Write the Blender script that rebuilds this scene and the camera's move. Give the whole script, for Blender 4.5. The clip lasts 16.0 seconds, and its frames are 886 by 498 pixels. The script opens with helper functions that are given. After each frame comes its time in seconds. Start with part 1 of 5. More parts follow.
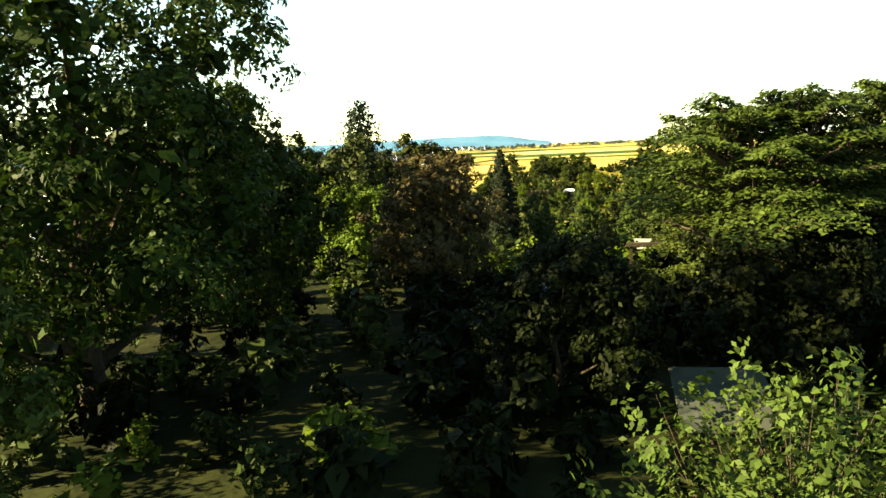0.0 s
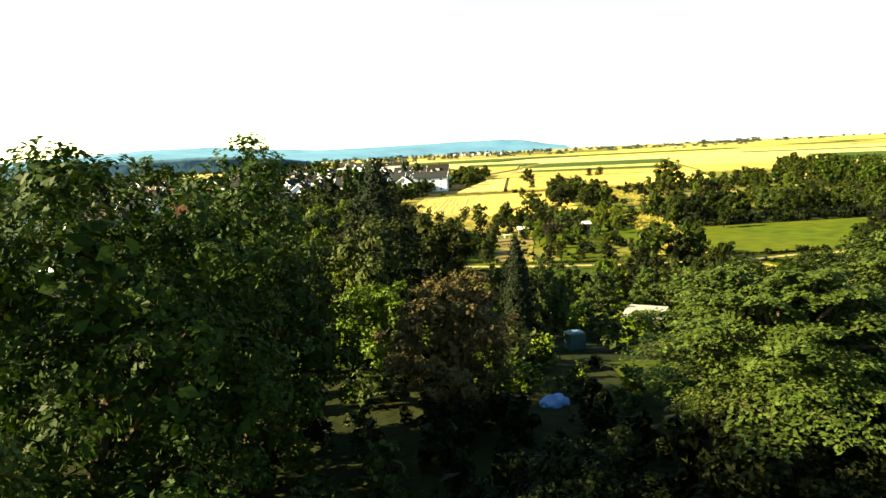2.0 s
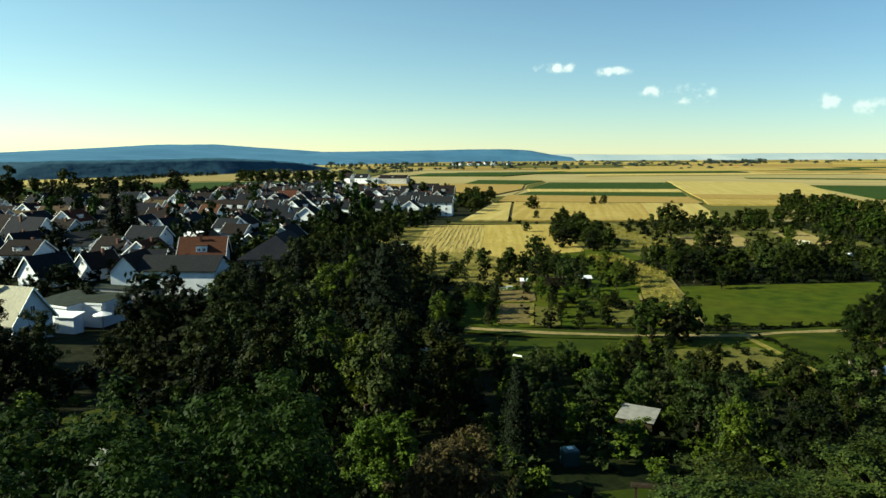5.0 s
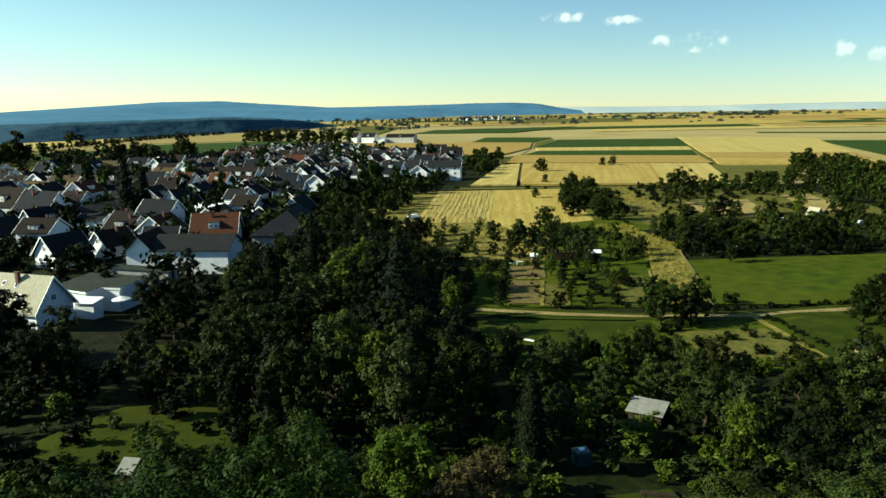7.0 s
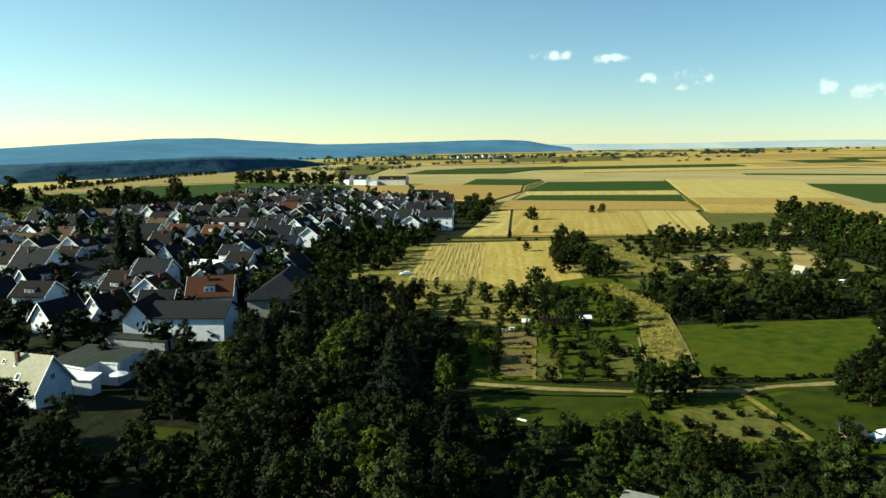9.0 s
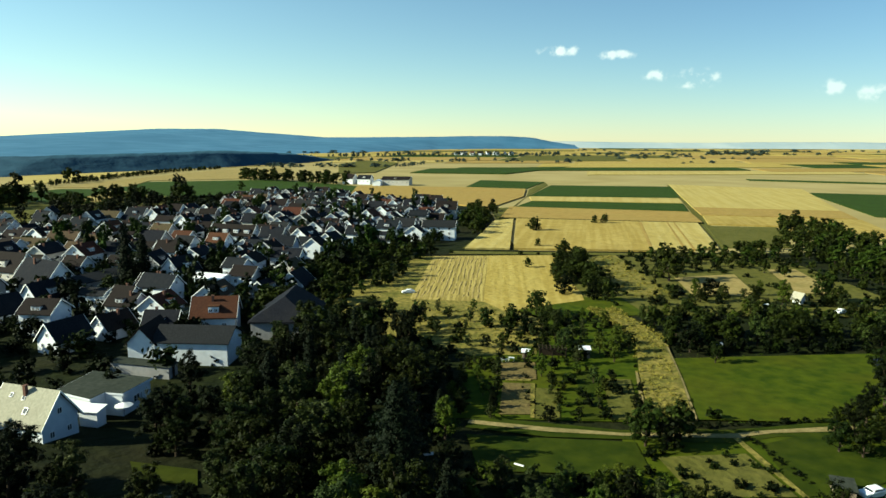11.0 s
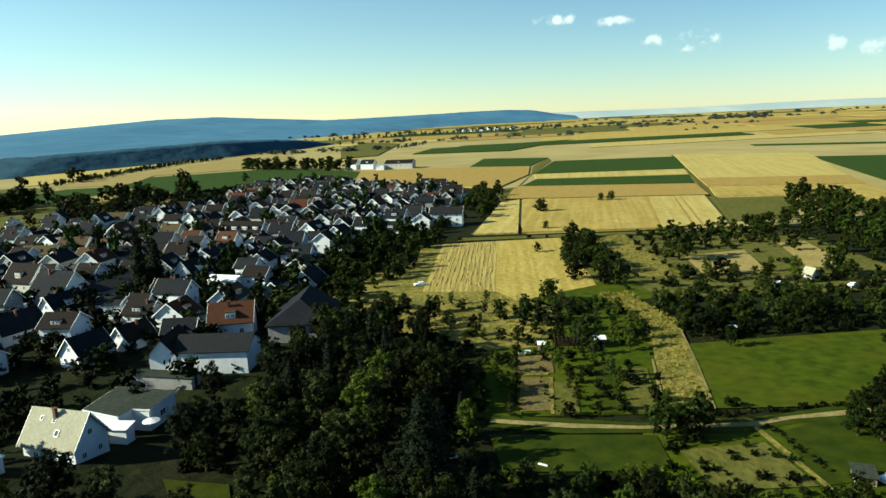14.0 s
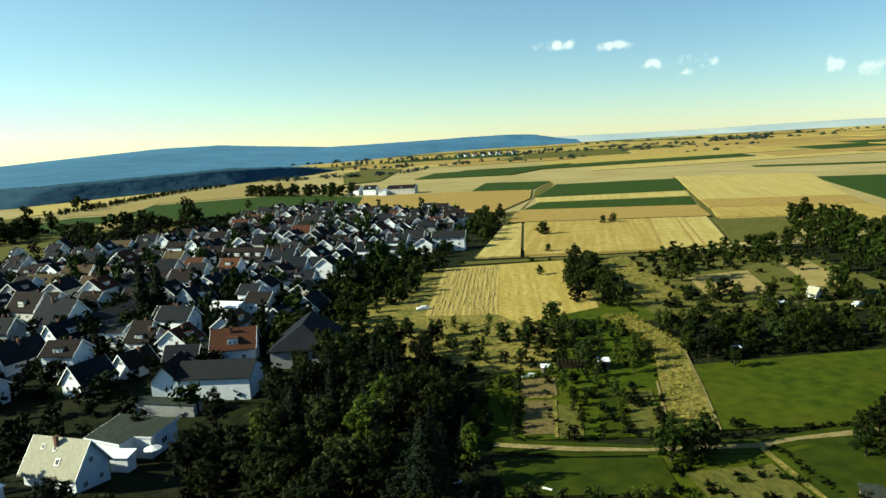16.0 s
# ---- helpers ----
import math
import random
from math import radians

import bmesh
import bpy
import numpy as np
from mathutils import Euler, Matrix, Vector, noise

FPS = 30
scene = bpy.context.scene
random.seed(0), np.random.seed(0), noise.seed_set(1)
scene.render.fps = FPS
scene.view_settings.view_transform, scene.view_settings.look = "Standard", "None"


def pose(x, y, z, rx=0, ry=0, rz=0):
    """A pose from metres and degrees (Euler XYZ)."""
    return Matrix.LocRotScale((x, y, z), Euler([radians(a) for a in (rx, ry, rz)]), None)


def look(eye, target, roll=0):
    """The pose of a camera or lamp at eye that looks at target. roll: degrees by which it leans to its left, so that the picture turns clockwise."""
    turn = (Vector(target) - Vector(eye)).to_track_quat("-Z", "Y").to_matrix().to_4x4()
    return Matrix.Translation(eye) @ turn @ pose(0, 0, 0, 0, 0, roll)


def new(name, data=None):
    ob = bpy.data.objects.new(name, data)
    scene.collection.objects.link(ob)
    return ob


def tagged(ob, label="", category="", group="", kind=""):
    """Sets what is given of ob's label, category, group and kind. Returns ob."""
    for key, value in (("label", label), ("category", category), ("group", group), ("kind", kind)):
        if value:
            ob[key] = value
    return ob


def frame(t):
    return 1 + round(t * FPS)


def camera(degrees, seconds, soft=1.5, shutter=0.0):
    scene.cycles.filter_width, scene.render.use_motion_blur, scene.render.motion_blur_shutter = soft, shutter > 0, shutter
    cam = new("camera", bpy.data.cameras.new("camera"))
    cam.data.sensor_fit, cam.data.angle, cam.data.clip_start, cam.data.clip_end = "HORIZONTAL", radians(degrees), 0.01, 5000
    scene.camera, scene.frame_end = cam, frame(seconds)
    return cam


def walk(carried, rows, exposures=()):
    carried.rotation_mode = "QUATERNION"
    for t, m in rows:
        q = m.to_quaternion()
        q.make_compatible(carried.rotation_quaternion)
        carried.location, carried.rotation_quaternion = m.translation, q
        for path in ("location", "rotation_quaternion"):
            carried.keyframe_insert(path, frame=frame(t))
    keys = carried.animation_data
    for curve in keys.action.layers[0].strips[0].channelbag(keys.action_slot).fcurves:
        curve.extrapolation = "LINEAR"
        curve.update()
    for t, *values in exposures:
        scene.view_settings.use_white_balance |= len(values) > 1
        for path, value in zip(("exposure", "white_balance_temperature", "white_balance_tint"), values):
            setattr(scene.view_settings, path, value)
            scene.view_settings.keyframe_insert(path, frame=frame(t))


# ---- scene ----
cam = camera(63.9, 16.0)
SCALE = 1.25   # metres to one unit of the plan below
PATH = [
    (0, (0.016, -0.843, 10.144), (0.09, 1.136, 9.861), -2.7),
    (0.5, (0.086, -0.786, 11.322), (0.16, 1.193, 11.045), 0.3),
    (1, (0.199, -0.598, 12.447), (0.269, 1.381, 12.168), 1.5),
    (1.5, (0.277, -0.427, 13.759), (0.327, 1.551, 13.469), -0.7),
    (2, (0.31, -0.301, 15.161), (0.339, 1.68, 14.888), -2.7),
    (2.5, (0.452, -0.35, 16.497), (0.482, 1.64, 16.297), -3.2),
    (3, (0.448, -0.612, 17.691), (0.487, 1.378, 17.494), -1.5),
    (3.5, (0.423, -0.906, 19.164), (0.462, 1.079, 18.928), 0.1),
    (4, (0.282, -1.482, 20.598), (0.314, 0.502, 20.35), -0.5),
    (6.3, (-0.238, -2.227, 25.428), (-0.225, -0.256, 25.091), 0.2),
    (6.5, (-0.275, -2.271, 25.827), (-0.263, -0.304, 25.469), 0.0),
    (7, (-0.42, -2.41, 26.75), (-0.419, -0.447, 26.366), -0.9),
    (7.5, (-0.556, -2.552, 28.053), (-0.571, -0.585, 27.693), -2.3),
    (8, (-0.773, -2.814, 29.451), (-0.782, -0.838, 29.141), -2.7),
    (8.5, (-0.74, -3.225, 31.176), (-0.733, -1.245, 30.892), -1.9),
    (9, (-0.743, -3.695, 32.664), (-0.715, -1.716, 32.376), -0.8),
    (9.5, (-0.869, -3.934, 34.559), (-0.836, -1.957, 34.258), -0.6),
    (9.7, (-0.765, -4.133, 34.88), (-0.736, -2.155, 34.589), -0.5),
    (11.8, (-0.708, -4.092, 41.93), (-0.671, -2.124, 41.58), 0.8),
    (12, (-0.791, -4.081, 42.35), (-0.748, -2.117, 41.971), 1.0),
    (12.5, (-0.91, -3.867, 42.929), (-0.868, -1.913, 42.506), 2.0),
    (13, (-1.123, -3.75, 43.174), (-1.089, -1.794, 42.757), 0.5),
    (13.5, (-1.472, -3.954, 43.229), (-1.451, -1.994, 42.832), -2.2),
    (14, (-1.765, -4.211, 43.057), (-1.761, -2.245, 42.688), -2.6),
    (14.5, (-1.589, -4.425, 43.178), (-1.591, -2.454, 42.837), -2.6),
    (15, (-1.821, -4.7, 43.107), (-1.82, -2.723, 42.8), -3.2),
    (15.5, (-1.754, -4.694, 42.787), (-1.755, -2.716, 42.493), -3.5),
    (16, (-1.455, -4.342, 42.821), (-1.457, -2.364, 42.521), -3.3),
]
# stops, kelvin and tint: the picture is warm and bright among the trees, cooler and darker above them
EXPOSURES = [(0.0, 2.98, 9800, -3), (0.3, 3.63, 9800, -3), (1.4, 3.53, 9800, -4), (2.0, 2.93, 9800, -5), (2.4, 2.33, 9400, -6), (3.0, 1.68, 7800, -9), (3.6, 1.24, 6500, -9), (16.0, 1.24, 6300, -9)]
walk(cam, [(t, look(Vector(eye) * SCALE, Vector(target) * SCALE, roll)) for t, eye, target, roll in PATH], EXPOSURES)

# ---- sky and sun ----
SUN_AZ, SUN_EL = radians(-98), radians(27)   # clockwise from straight ahead; above the horizon
SUN_DIR = Vector((math.sin(SUN_AZ) * math.cos(SUN_EL), math.cos(SUN_AZ) * math.cos(SUN_EL), math.sin(SUN_EL)))
world = bpy.data.worlds.new("world")
scene.world = world
world.use_nodes = True
wn, wl = world.node_tree.nodes, world.node_tree.links
wn.clear()
w_out = wn.new("ShaderNodeOutputWorld")
w_bg = wn.new("ShaderNodeBackground")
sky = wn.new("ShaderNodeTexSky")
sky.sky_type, sky.sun_disc = "NISHITA", False
sky.sun_elevation, sky.sun_rotation = SUN_EL, SUN_AZ
sky.air_density, sky.dust_density, sky.ozone_density = 1.0, 0.0, 3.0
w_bg.inputs["Strength"].default_value = 0.065
wl.new(w_bg.outputs[0], w_out.inputs[0])


def clouds():
    """A few small fair-weather clouds: azimuth, height, half-widths in degrees, broken up by noise."""
    def calc(op, a, b=None):
        n = wn.new("ShaderNodeMath")
        n.operation = op
        for i, v in enumerate((a, b)):
            if v is None:
                continue
            if isinstance(v, (int, float)):
                n.inputs[i].default_value = v
            else:
                wl.new(v, n.inputs[i])
        return n.outputs[0]
    tc = wn.new("ShaderNodeTexCoord")
    sep = wn.new("ShaderNodeSeparateXYZ")
    wl.new(tc.outputs["Generated"], sep.inputs[0])
    az = calc("ARCTAN2", sep.outputs[0], sep.outputs[1])
    el = calc("ARCSINE", sep.outputs[2])
    nz = wn.new("ShaderNodeTexNoise")
    nz.inputs["Scale"].default_value, nz.inputs["Detail"].default_value = 70, 10
    wl.new(tc.outputs["Generated"], nz.inputs["Vector"])
    total = None
    for a, e, sa, se in CLOUDS:
        p = calc("POWER", calc("ABSOLUTE", calc("DIVIDE", calc("SUBTRACT", az, radians(a)), radians(sa))), 2)
        q = calc("POWER", calc("ABSOLUTE", calc("DIVIDE", calc("SUBTRACT", el, radians(e)), radians(se))), 2)
        g = calc("POWER", 2.718, calc("MULTIPLY", calc("ADD", p, q), -1.0))
        total = g if total is None else calc("MAXIMUM", total, g)
    dens = wn.new("ShaderNodeMapRange")
    dens.interpolation_type = "SMOOTHSTEP"
    dens.inputs["From Min"].default_value, dens.inputs["From Max"].default_value = 0.2, 0.75
    wl.new(calc("MULTIPLY", total, calc("MAXIMUM", calc("MULTIPLY", calc("SUBTRACT", nz.outputs["Fac"], 0.27), 2.6), 0.0)), dens.inputs["Value"])
    mx = wn.new("ShaderNodeMix")
    mx.data_type = "RGBA"
    wl.new(calc("MULTIPLY", dens.outputs[0], 0.6), mx.inputs[0])
    wl.new(sky.outputs[0], mx.inputs[6])
    mx.inputs[7].default_value = (11.0, 10.4, 9.4, 1)
    side = wn.new("ShaderNodeMapRange")
    side.interpolation_type = "SMOOTHSTEP"
    side.inputs["From Min"].default_value, side.inputs["From Max"].default_value = -0.55, 0.6
    wl.new(sep.outputs[0], side.inputs["Value"])
    fall = wn.new("ShaderNodeMix")
    fall.data_type = "RGBA"
    wl.new(side.outputs[0], fall.inputs[0])
    fall.inputs[6].default_value, fall.inputs[7].default_value = (1.16, 1.14, 1.06, 1), (0.67, 0.72, 0.79, 1)
    times = wn.new("ShaderNodeMix")
    times.data_type, times.blend_type = "RGBA", "MULTIPLY"
    times.inputs[0].default_value = 1.0
    wl.new(mx.outputs[2], times.inputs[6])
    wl.new(fall.outputs[2], times.inputs[7])
    wl.new(times.outputs[2], w_bg.inputs[0])


CLOUDS = [(9.64, 6.78, 1.76, 0.47), (13.83, 6.38, 1.49, 0.42), (17.06, 4.85, 1.22, 0.52), (20.1, 4.7, 1.82, 0.72), (19.6, 4.1, 1.35, 0.45), (28.89, 3.7, 1.08, 0.65), (31.62, 3.24, 2.16, 0.65)]
clouds()
sun = new("sun", bpy.data.lights.new("sun", "SUN"))
sun.data.energy, sun.data.angle, sun.data.color = 5.0, radians(0.6), (1.0, 0.9, 0.72)
sun.matrix_world = look(SUN_DIR * 300, (0, 0, 0))

# ---- materials ----
def mat(name, a, b, scale=5.0, rough=0.85, bump=0.0, stain=0.0, c=None, metal=0.0, island=False, objvar=0.0, transl=0.0, coord="Object"):
    """Two-scale noise between colours a and b, with optional stains, relief and variation from piece to piece."""
    m = bpy.data.materials.new(name)
    m.use_nodes = True
    n, l = m.node_tree.nodes, m.node_tree.links
    bs = n["Principled BSDF"]
    tc = n.new("ShaderNodeTexCoord")
    n1 = n.new("ShaderNodeTexNoise")
    n1.inputs["Scale"].default_value, n1.inputs["Detail"].default_value = scale, 6
    l.new(tc.outputs[coord], n1.inputs["Vector"])
    ramp = n.new("ShaderNodeValToRGB")
    ramp.color_ramp.elements[0].position, ramp.color_ramp.elements[1].position = 0.33, 0.67
    ramp.color_ramp.elements[0].color, ramp.color_ramp.elements[1].color = (*a, 1), (*b, 1)
    l.new(n1.outputs["Fac"], ramp.inputs[0])
    col = ramp.outputs[0]
    if stain:
        n2 = n.new("ShaderNodeTexNoise")
        n2.inputs["Scale"].default_value, n2.inputs["Detail"].default_value = scale * 0.13, 4
        l.new(tc.outputs[coord], n2.inputs["Vector"])
        r2 = n.new("ShaderNodeValToRGB")
        r2.color_ramp.elements[0].position, r2.color_ramp.elements[1].position = 0.45, 0.7
        mul = n.new("ShaderNodeMath")
        mul.operation = "MULTIPLY"
        mul.inputs[1].default_value = stain
        l.new(n2.outputs["Fac"], r2.inputs[0])
        l.new(r2.outputs[0], mul.inputs[0])
        mx = n.new("ShaderNodeMix")
        mx.data_type = "RGBA"
        l.new(mul.outputs[0], mx.inputs[0])
        l.new(col, mx.inputs[6])
        mx.inputs[7].default_value = (*(c or a), 1)
        col = mx.outputs[2]
    if island or objvar:
        hs = n.new("ShaderNodeHueSaturation")
        for src, tgt, lo, hi in ((("ShaderNodeNewGeometry", "Random Per Island"), "Value", 0.6, 1.45), (("ShaderNodeObjectInfo", "Random"), "Hue", 0.5 - objvar, 0.5 + objvar)):
            if src[0] == "ShaderNodeNewGeometry" and not island:
                continue
            g = n.new(src[0])
            mr = n.new("ShaderNodeMapRange")
            mr.inputs["To Min"].default_value, mr.inputs["To Max"].default_value = lo, hi
            l.new(g.outputs[src[1]], mr.inputs["Value"])
            l.new(mr.outputs[0], hs.inputs[tgt])
        l.new(col, hs.inputs["Color"])
        col = hs.outputs[0]
    l.new(col, bs.inputs["Base Color"])
    bs.inputs["Roughness"].default_value, bs.inputs["Metallic"].default_value = rough, metal
    if rough > 0.7:
        bs.inputs["Specular IOR Level"].default_value = 0.06
    if bump:
        bp = n.new("ShaderNodeBump")
        bp.inputs["Strength"].default_value, bp.inputs["Distance"].default_value = bump, 0.6 / scale
        l.new(n1.outputs["Fac"], bp.inputs["Height"])
        l.new(bp.outputs[0], bs.inputs["Normal"])
    if transl:
        bs.inputs["Specular IOR Level"].default_value = 0.06
        tr = n.new("ShaderNodeBsdfTranslucent")
        l.new(col, tr.inputs["Color"])
        ms = n.new("ShaderNodeMixShader")
        ms.inputs[0].default_value = transl
        l.new(bs.outputs[0], ms.inputs[1])
        l.new(tr.outputs[0], ms.inputs[2])
        l.new(ms.outputs[0], n["Material Output"].inputs["Surface"])
    return m


def rows_mat(name, a, b, pitch, angle, depth=0.66, fine=1.5):
    """A crop with drilled rows or swaths: noise drawn out along one direction, over a fine grain."""
    m = mat(name, a, b, fine, 0.95, 0.4, 0.5, tuple(0.85 * v for v in a))
    n, l = m.node_tree.nodes, m.node_tree.links
    bs = n["Principled BSDF"]
    tc = n["Texture Coordinate"]
    mp = n.new("ShaderNodeMapping")
    mp.inputs["Rotation"].default_value = (0, 0, angle)
    squeeze = n.new("ShaderNodeMapping")
    squeeze.inputs["Scale"].default_value = (1 / pitch, 0.03 / pitch, 0.0)
    nz = n.new("ShaderNodeTexNoise")
    nz.inputs["Scale"].default_value, nz.inputs["Detail"].default_value = 1.0, 3
    rp = n.new("ShaderNodeValToRGB")
    rp.color_ramp.elements[0].position, rp.color_ramp.elements[1].position = 0.4, 0.58
    l.new(tc.outputs["Object"], mp.inputs[0])
    l.new(mp.outputs[0], squeeze.inputs[0])
    l.new(squeeze.outputs[0], nz.inputs["Vector"])
    l.new(nz.outputs["Fac"], rp.inputs[0])
    src = bs.inputs["Base Color"].links[0].from_socket
    dim = n.new("ShaderNodeMix")
    dim.data_type, dim.blend_type = "RGBA", "MULTIPLY"
    dim.inputs[0].default_value = 1.0
    l.new(src, dim.inputs[6])
    dim.inputs[7].default_value = (depth, depth * 0.97, depth * 0.85, 1)
    mx = n.new("ShaderNodeMix")
    mx.data_type = "RGBA"
    l.new(rp.outputs[0], mx.inputs[0])
    l.new(src, mx.inputs[6])
    l.new(dim.outputs[2], mx.inputs[7])
    l.new(mx.outputs[2], bs.inputs["Base Color"])
    return m


M = {
    # soil and grass, coloured near black to deepen the shade below trees
    "ground": mat("soil_and_grass_darkened_for_shade", (0.0049, 0.0084, 0.00168), (0.0126, 0.0161, 0.0035), 0.35, 0.95, 0.5, 0.6, (0.0168, 0.014, 0.0063)),
    "farland": mat("far_farmland", (0.242, 0.194, 0.0771), (0.302, 0.248, 0.108), 0.02, 0.95, 0, 0.5, (0.2, 0.169, 0.0617)),
    "wheat": rows_mat("ripe_wheat", (0.285, 0.211, 0.058), (0.347, 0.266, 0.0802), 2.2, radians(12), 0.86, 0.4),
    "wheat_pale": rows_mat("pale_ripe_barley", (0.341, 0.272, 0.0892), (0.384, 0.31, 0.111), 2.6, radians(13), 0.88, 0.3),
    "wheat_brown": mat("brown_ripe_rye", (0.223, 0.149, 0.0401), (0.285, 0.198, 0.058), 0.35, 0.95, 0.4, 0.5, (0.248, 0.186, 0.0535)),
    "swath": rows_mat("mown_swaths", (0.31, 0.241, 0.0681), (0.372, 0.297, 0.0929), 0.75, radians(4), 0.6),
    "stubble": rows_mat("stubble", (0.31, 0.235, 0.0619), (0.353, 0.279, 0.0805), 1.6, radians(5), 0.85, 0.5),
    "beet": rows_mat("sugar_beet_leaves", (0.02, 0.042, 0.0048), (0.035, 0.062, 0.008), 1.2, radians(-75), 0.8, 0.9),
    "olive": mat("olive_fallow", (0.0576, 0.0605, 0.0115), (0.0922, 0.0864, 0.0184), 0.5, 0.95, 0.5, 0.5, (0.115, 0.104, 0.0288)),
    "meadow": mat("meadow_grass", (0.021, 0.037, 0.0012), (0.05, 0.066, 0.0026), 0.4, 0.95, 0.12, 0.55, (0.064, 0.062, 0.0045)),
    "lawn": mat("sunlit_lawn", (0.0145, 0.025, 0.0011), (0.031, 0.042, 0.0024), 0.35, 0.95, 0.15, 0.6, (0.046, 0.046, 0.004)),
    "drygrass": mat("dry_grass", (0.095, 0.088, 0.018), (0.225, 0.178, 0.046), 0.9, 0.95, 0.8, 0.75, (0.052, 0.064, 0.011)),
    "hay": mat("pale_mown_stubble", (0.208, 0.156, 0.0528), (0.272, 0.212, 0.08), 0.8, 0.95, 0.4, 0.5, (0.16, 0.136, 0.04)),
    "path": mat("pale_gravel_track", (0.161, 0.127, 0.0518), (0.248, 0.199, 0.0864), 1.5, 0.95, 0.4, 0.6, (0.0922, 0.0835, 0.0259)),
    "soil": mat("dug_garden_bed", (0.088, 0.066, 0.0264), (0.141, 0.106, 0.0396), 1.5, 0.95, 0.6, 0.5, (0.066, 0.066, 0.0176)),
    "asphalt": mat("asphalt", (0.05, 0.05, 0.052), (0.075, 0.073, 0.07), 2.0, 0.9, 0.2, 0.4, (0.1, 0.1, 0.1)),
    "bark": mat("bark", (0.03, 0.022, 0.015), (0.06, 0.046, 0.032), 6.0, 0.95, 0.8, 0.4),
    # white plaster, its colour dimmed and blued for walls that lie in shade
    "plaster": mat("white_plaster_shade_blued", (0.57, 0.605, 0.64), (0.66, 0.685, 0.71), 1.2, 0.9, 0.1, 0.4, (0.48, 0.5, 0.53), objvar=0.01),
    "plaster_warm": mat("cream_plaster", (0.4, 0.385, 0.345), (0.45, 0.436, 0.4), 1.2, 0.9, 0.1, 0.3, (0.34, 0.306, 0.245), objvar=0.02),
    "plaster_grey": mat("grey_plaster", (0.238, 0.238, 0.238), (0.308, 0.301, 0.294), 1.2, 0.9, 0.1, 0.4, (0.196, 0.189, 0.175), objvar=0.02),
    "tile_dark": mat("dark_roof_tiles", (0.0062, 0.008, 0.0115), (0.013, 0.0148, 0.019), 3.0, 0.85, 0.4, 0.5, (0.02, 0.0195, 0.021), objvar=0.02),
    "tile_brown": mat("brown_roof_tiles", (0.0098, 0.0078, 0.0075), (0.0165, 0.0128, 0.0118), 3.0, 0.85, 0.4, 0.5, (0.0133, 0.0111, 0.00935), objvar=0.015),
    "tile_red": mat("orange_clay_roof_tiles", (0.048, 0.0195, 0.012), (0.073, 0.031, 0.0172), 3.0, 0.85, 0.4, 0.6, (0.0442, 0.0245, 0.0177), objvar=0.01),
    "tile_tan": mat("tan_clay_roof_tiles", (0.046, 0.034, 0.0195), (0.07, 0.051, 0.03), 3.0, 0.85, 0.4, 0.5, (0.0512, 0.0384, 0.0224), objvar=0.015),
    "tile_grey": mat("weathered_grey_roof_tiles", (0.0115, 0.0125, 0.0142), (0.0195, 0.0205, 0.0225), 3.0, 0.85, 0.4, 0.5, (0.0125, 0.0131, 0.014), objvar=0.015),
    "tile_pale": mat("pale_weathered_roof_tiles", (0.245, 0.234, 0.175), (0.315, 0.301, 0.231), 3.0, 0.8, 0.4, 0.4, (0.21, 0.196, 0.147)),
    "roof_felt": mat("grey_green_felt_roof", (0.024, 0.0288, 0.0224), (0.04, 0.0448, 0.0352), 1.5, 0.9, 0.2, 0.5, (0.0192, 0.024, 0.0176)),
    "sheet_grey": mat("weathered_fibre_cement", (0.15, 0.15, 0.14), (0.21, 0.205, 0.19), 1.5, 0.9, 0.2, 0.5, (0.11, 0.11, 0.095)),
    "sheet": mat("white_sheet_metal", (0.7, 0.72, 0.74), (0.8, 0.81, 0.82), 2.0, 0.4, 0.05, 0.3, (0.6, 0.62, 0.63)),
    "wood": mat("weathered_timber", (0.14, 0.11, 0.08), (0.23, 0.19, 0.14), 4.0, 0.9, 0.4, 0.4),
    "glass": mat("dark_window_glass", (0.015, 0.02, 0.028), (0.03, 0.035, 0.045), 0.5, 0.08),
    "frame": mat("white_window_frame", (0.7, 0.7, 0.68), (0.8, 0.8, 0.78), 4.0, 0.5),
    "brick": mat("dark_chimney_brick", (0.09, 0.05, 0.04), (0.16, 0.085, 0.06), 8.0, 0.9, 0.4, 0.3),
    "tarp": mat("blue_tarpaulin", (0.03, 0.12, 0.3), (0.05, 0.18, 0.4), 3.0, 0.5, 0.4, 0.3),
    "teal": mat("teal_plastic", (0.008, 0.034, 0.036), (0.012, 0.046, 0.048), 3.0, 0.5, 0.05, 0.3),
    # near-black timber: painted shade on shed walls, own tone of shelter and arch
    "darkwood": mat("dark_and_shaded_timber", (0.02, 0.015, 0.01), (0.035, 0.027, 0.018), 4.0, 0.95, 0.4, 0.4),
    "palewood": mat("pale_weathered_timber", (0.18, 0.16, 0.12), (0.28, 0.25, 0.19), 6.0, 0.9, 0.3, 0.3),
    "carblack": mat("dark_car_paint", (0.012, 0.015, 0.03), (0.02, 0.024, 0.045), 2.0, 0.25),
    "tyre": mat("black_rubber", (0.015, 0.015, 0.015), (0.03, 0.03, 0.03), 8.0, 0.9),
}
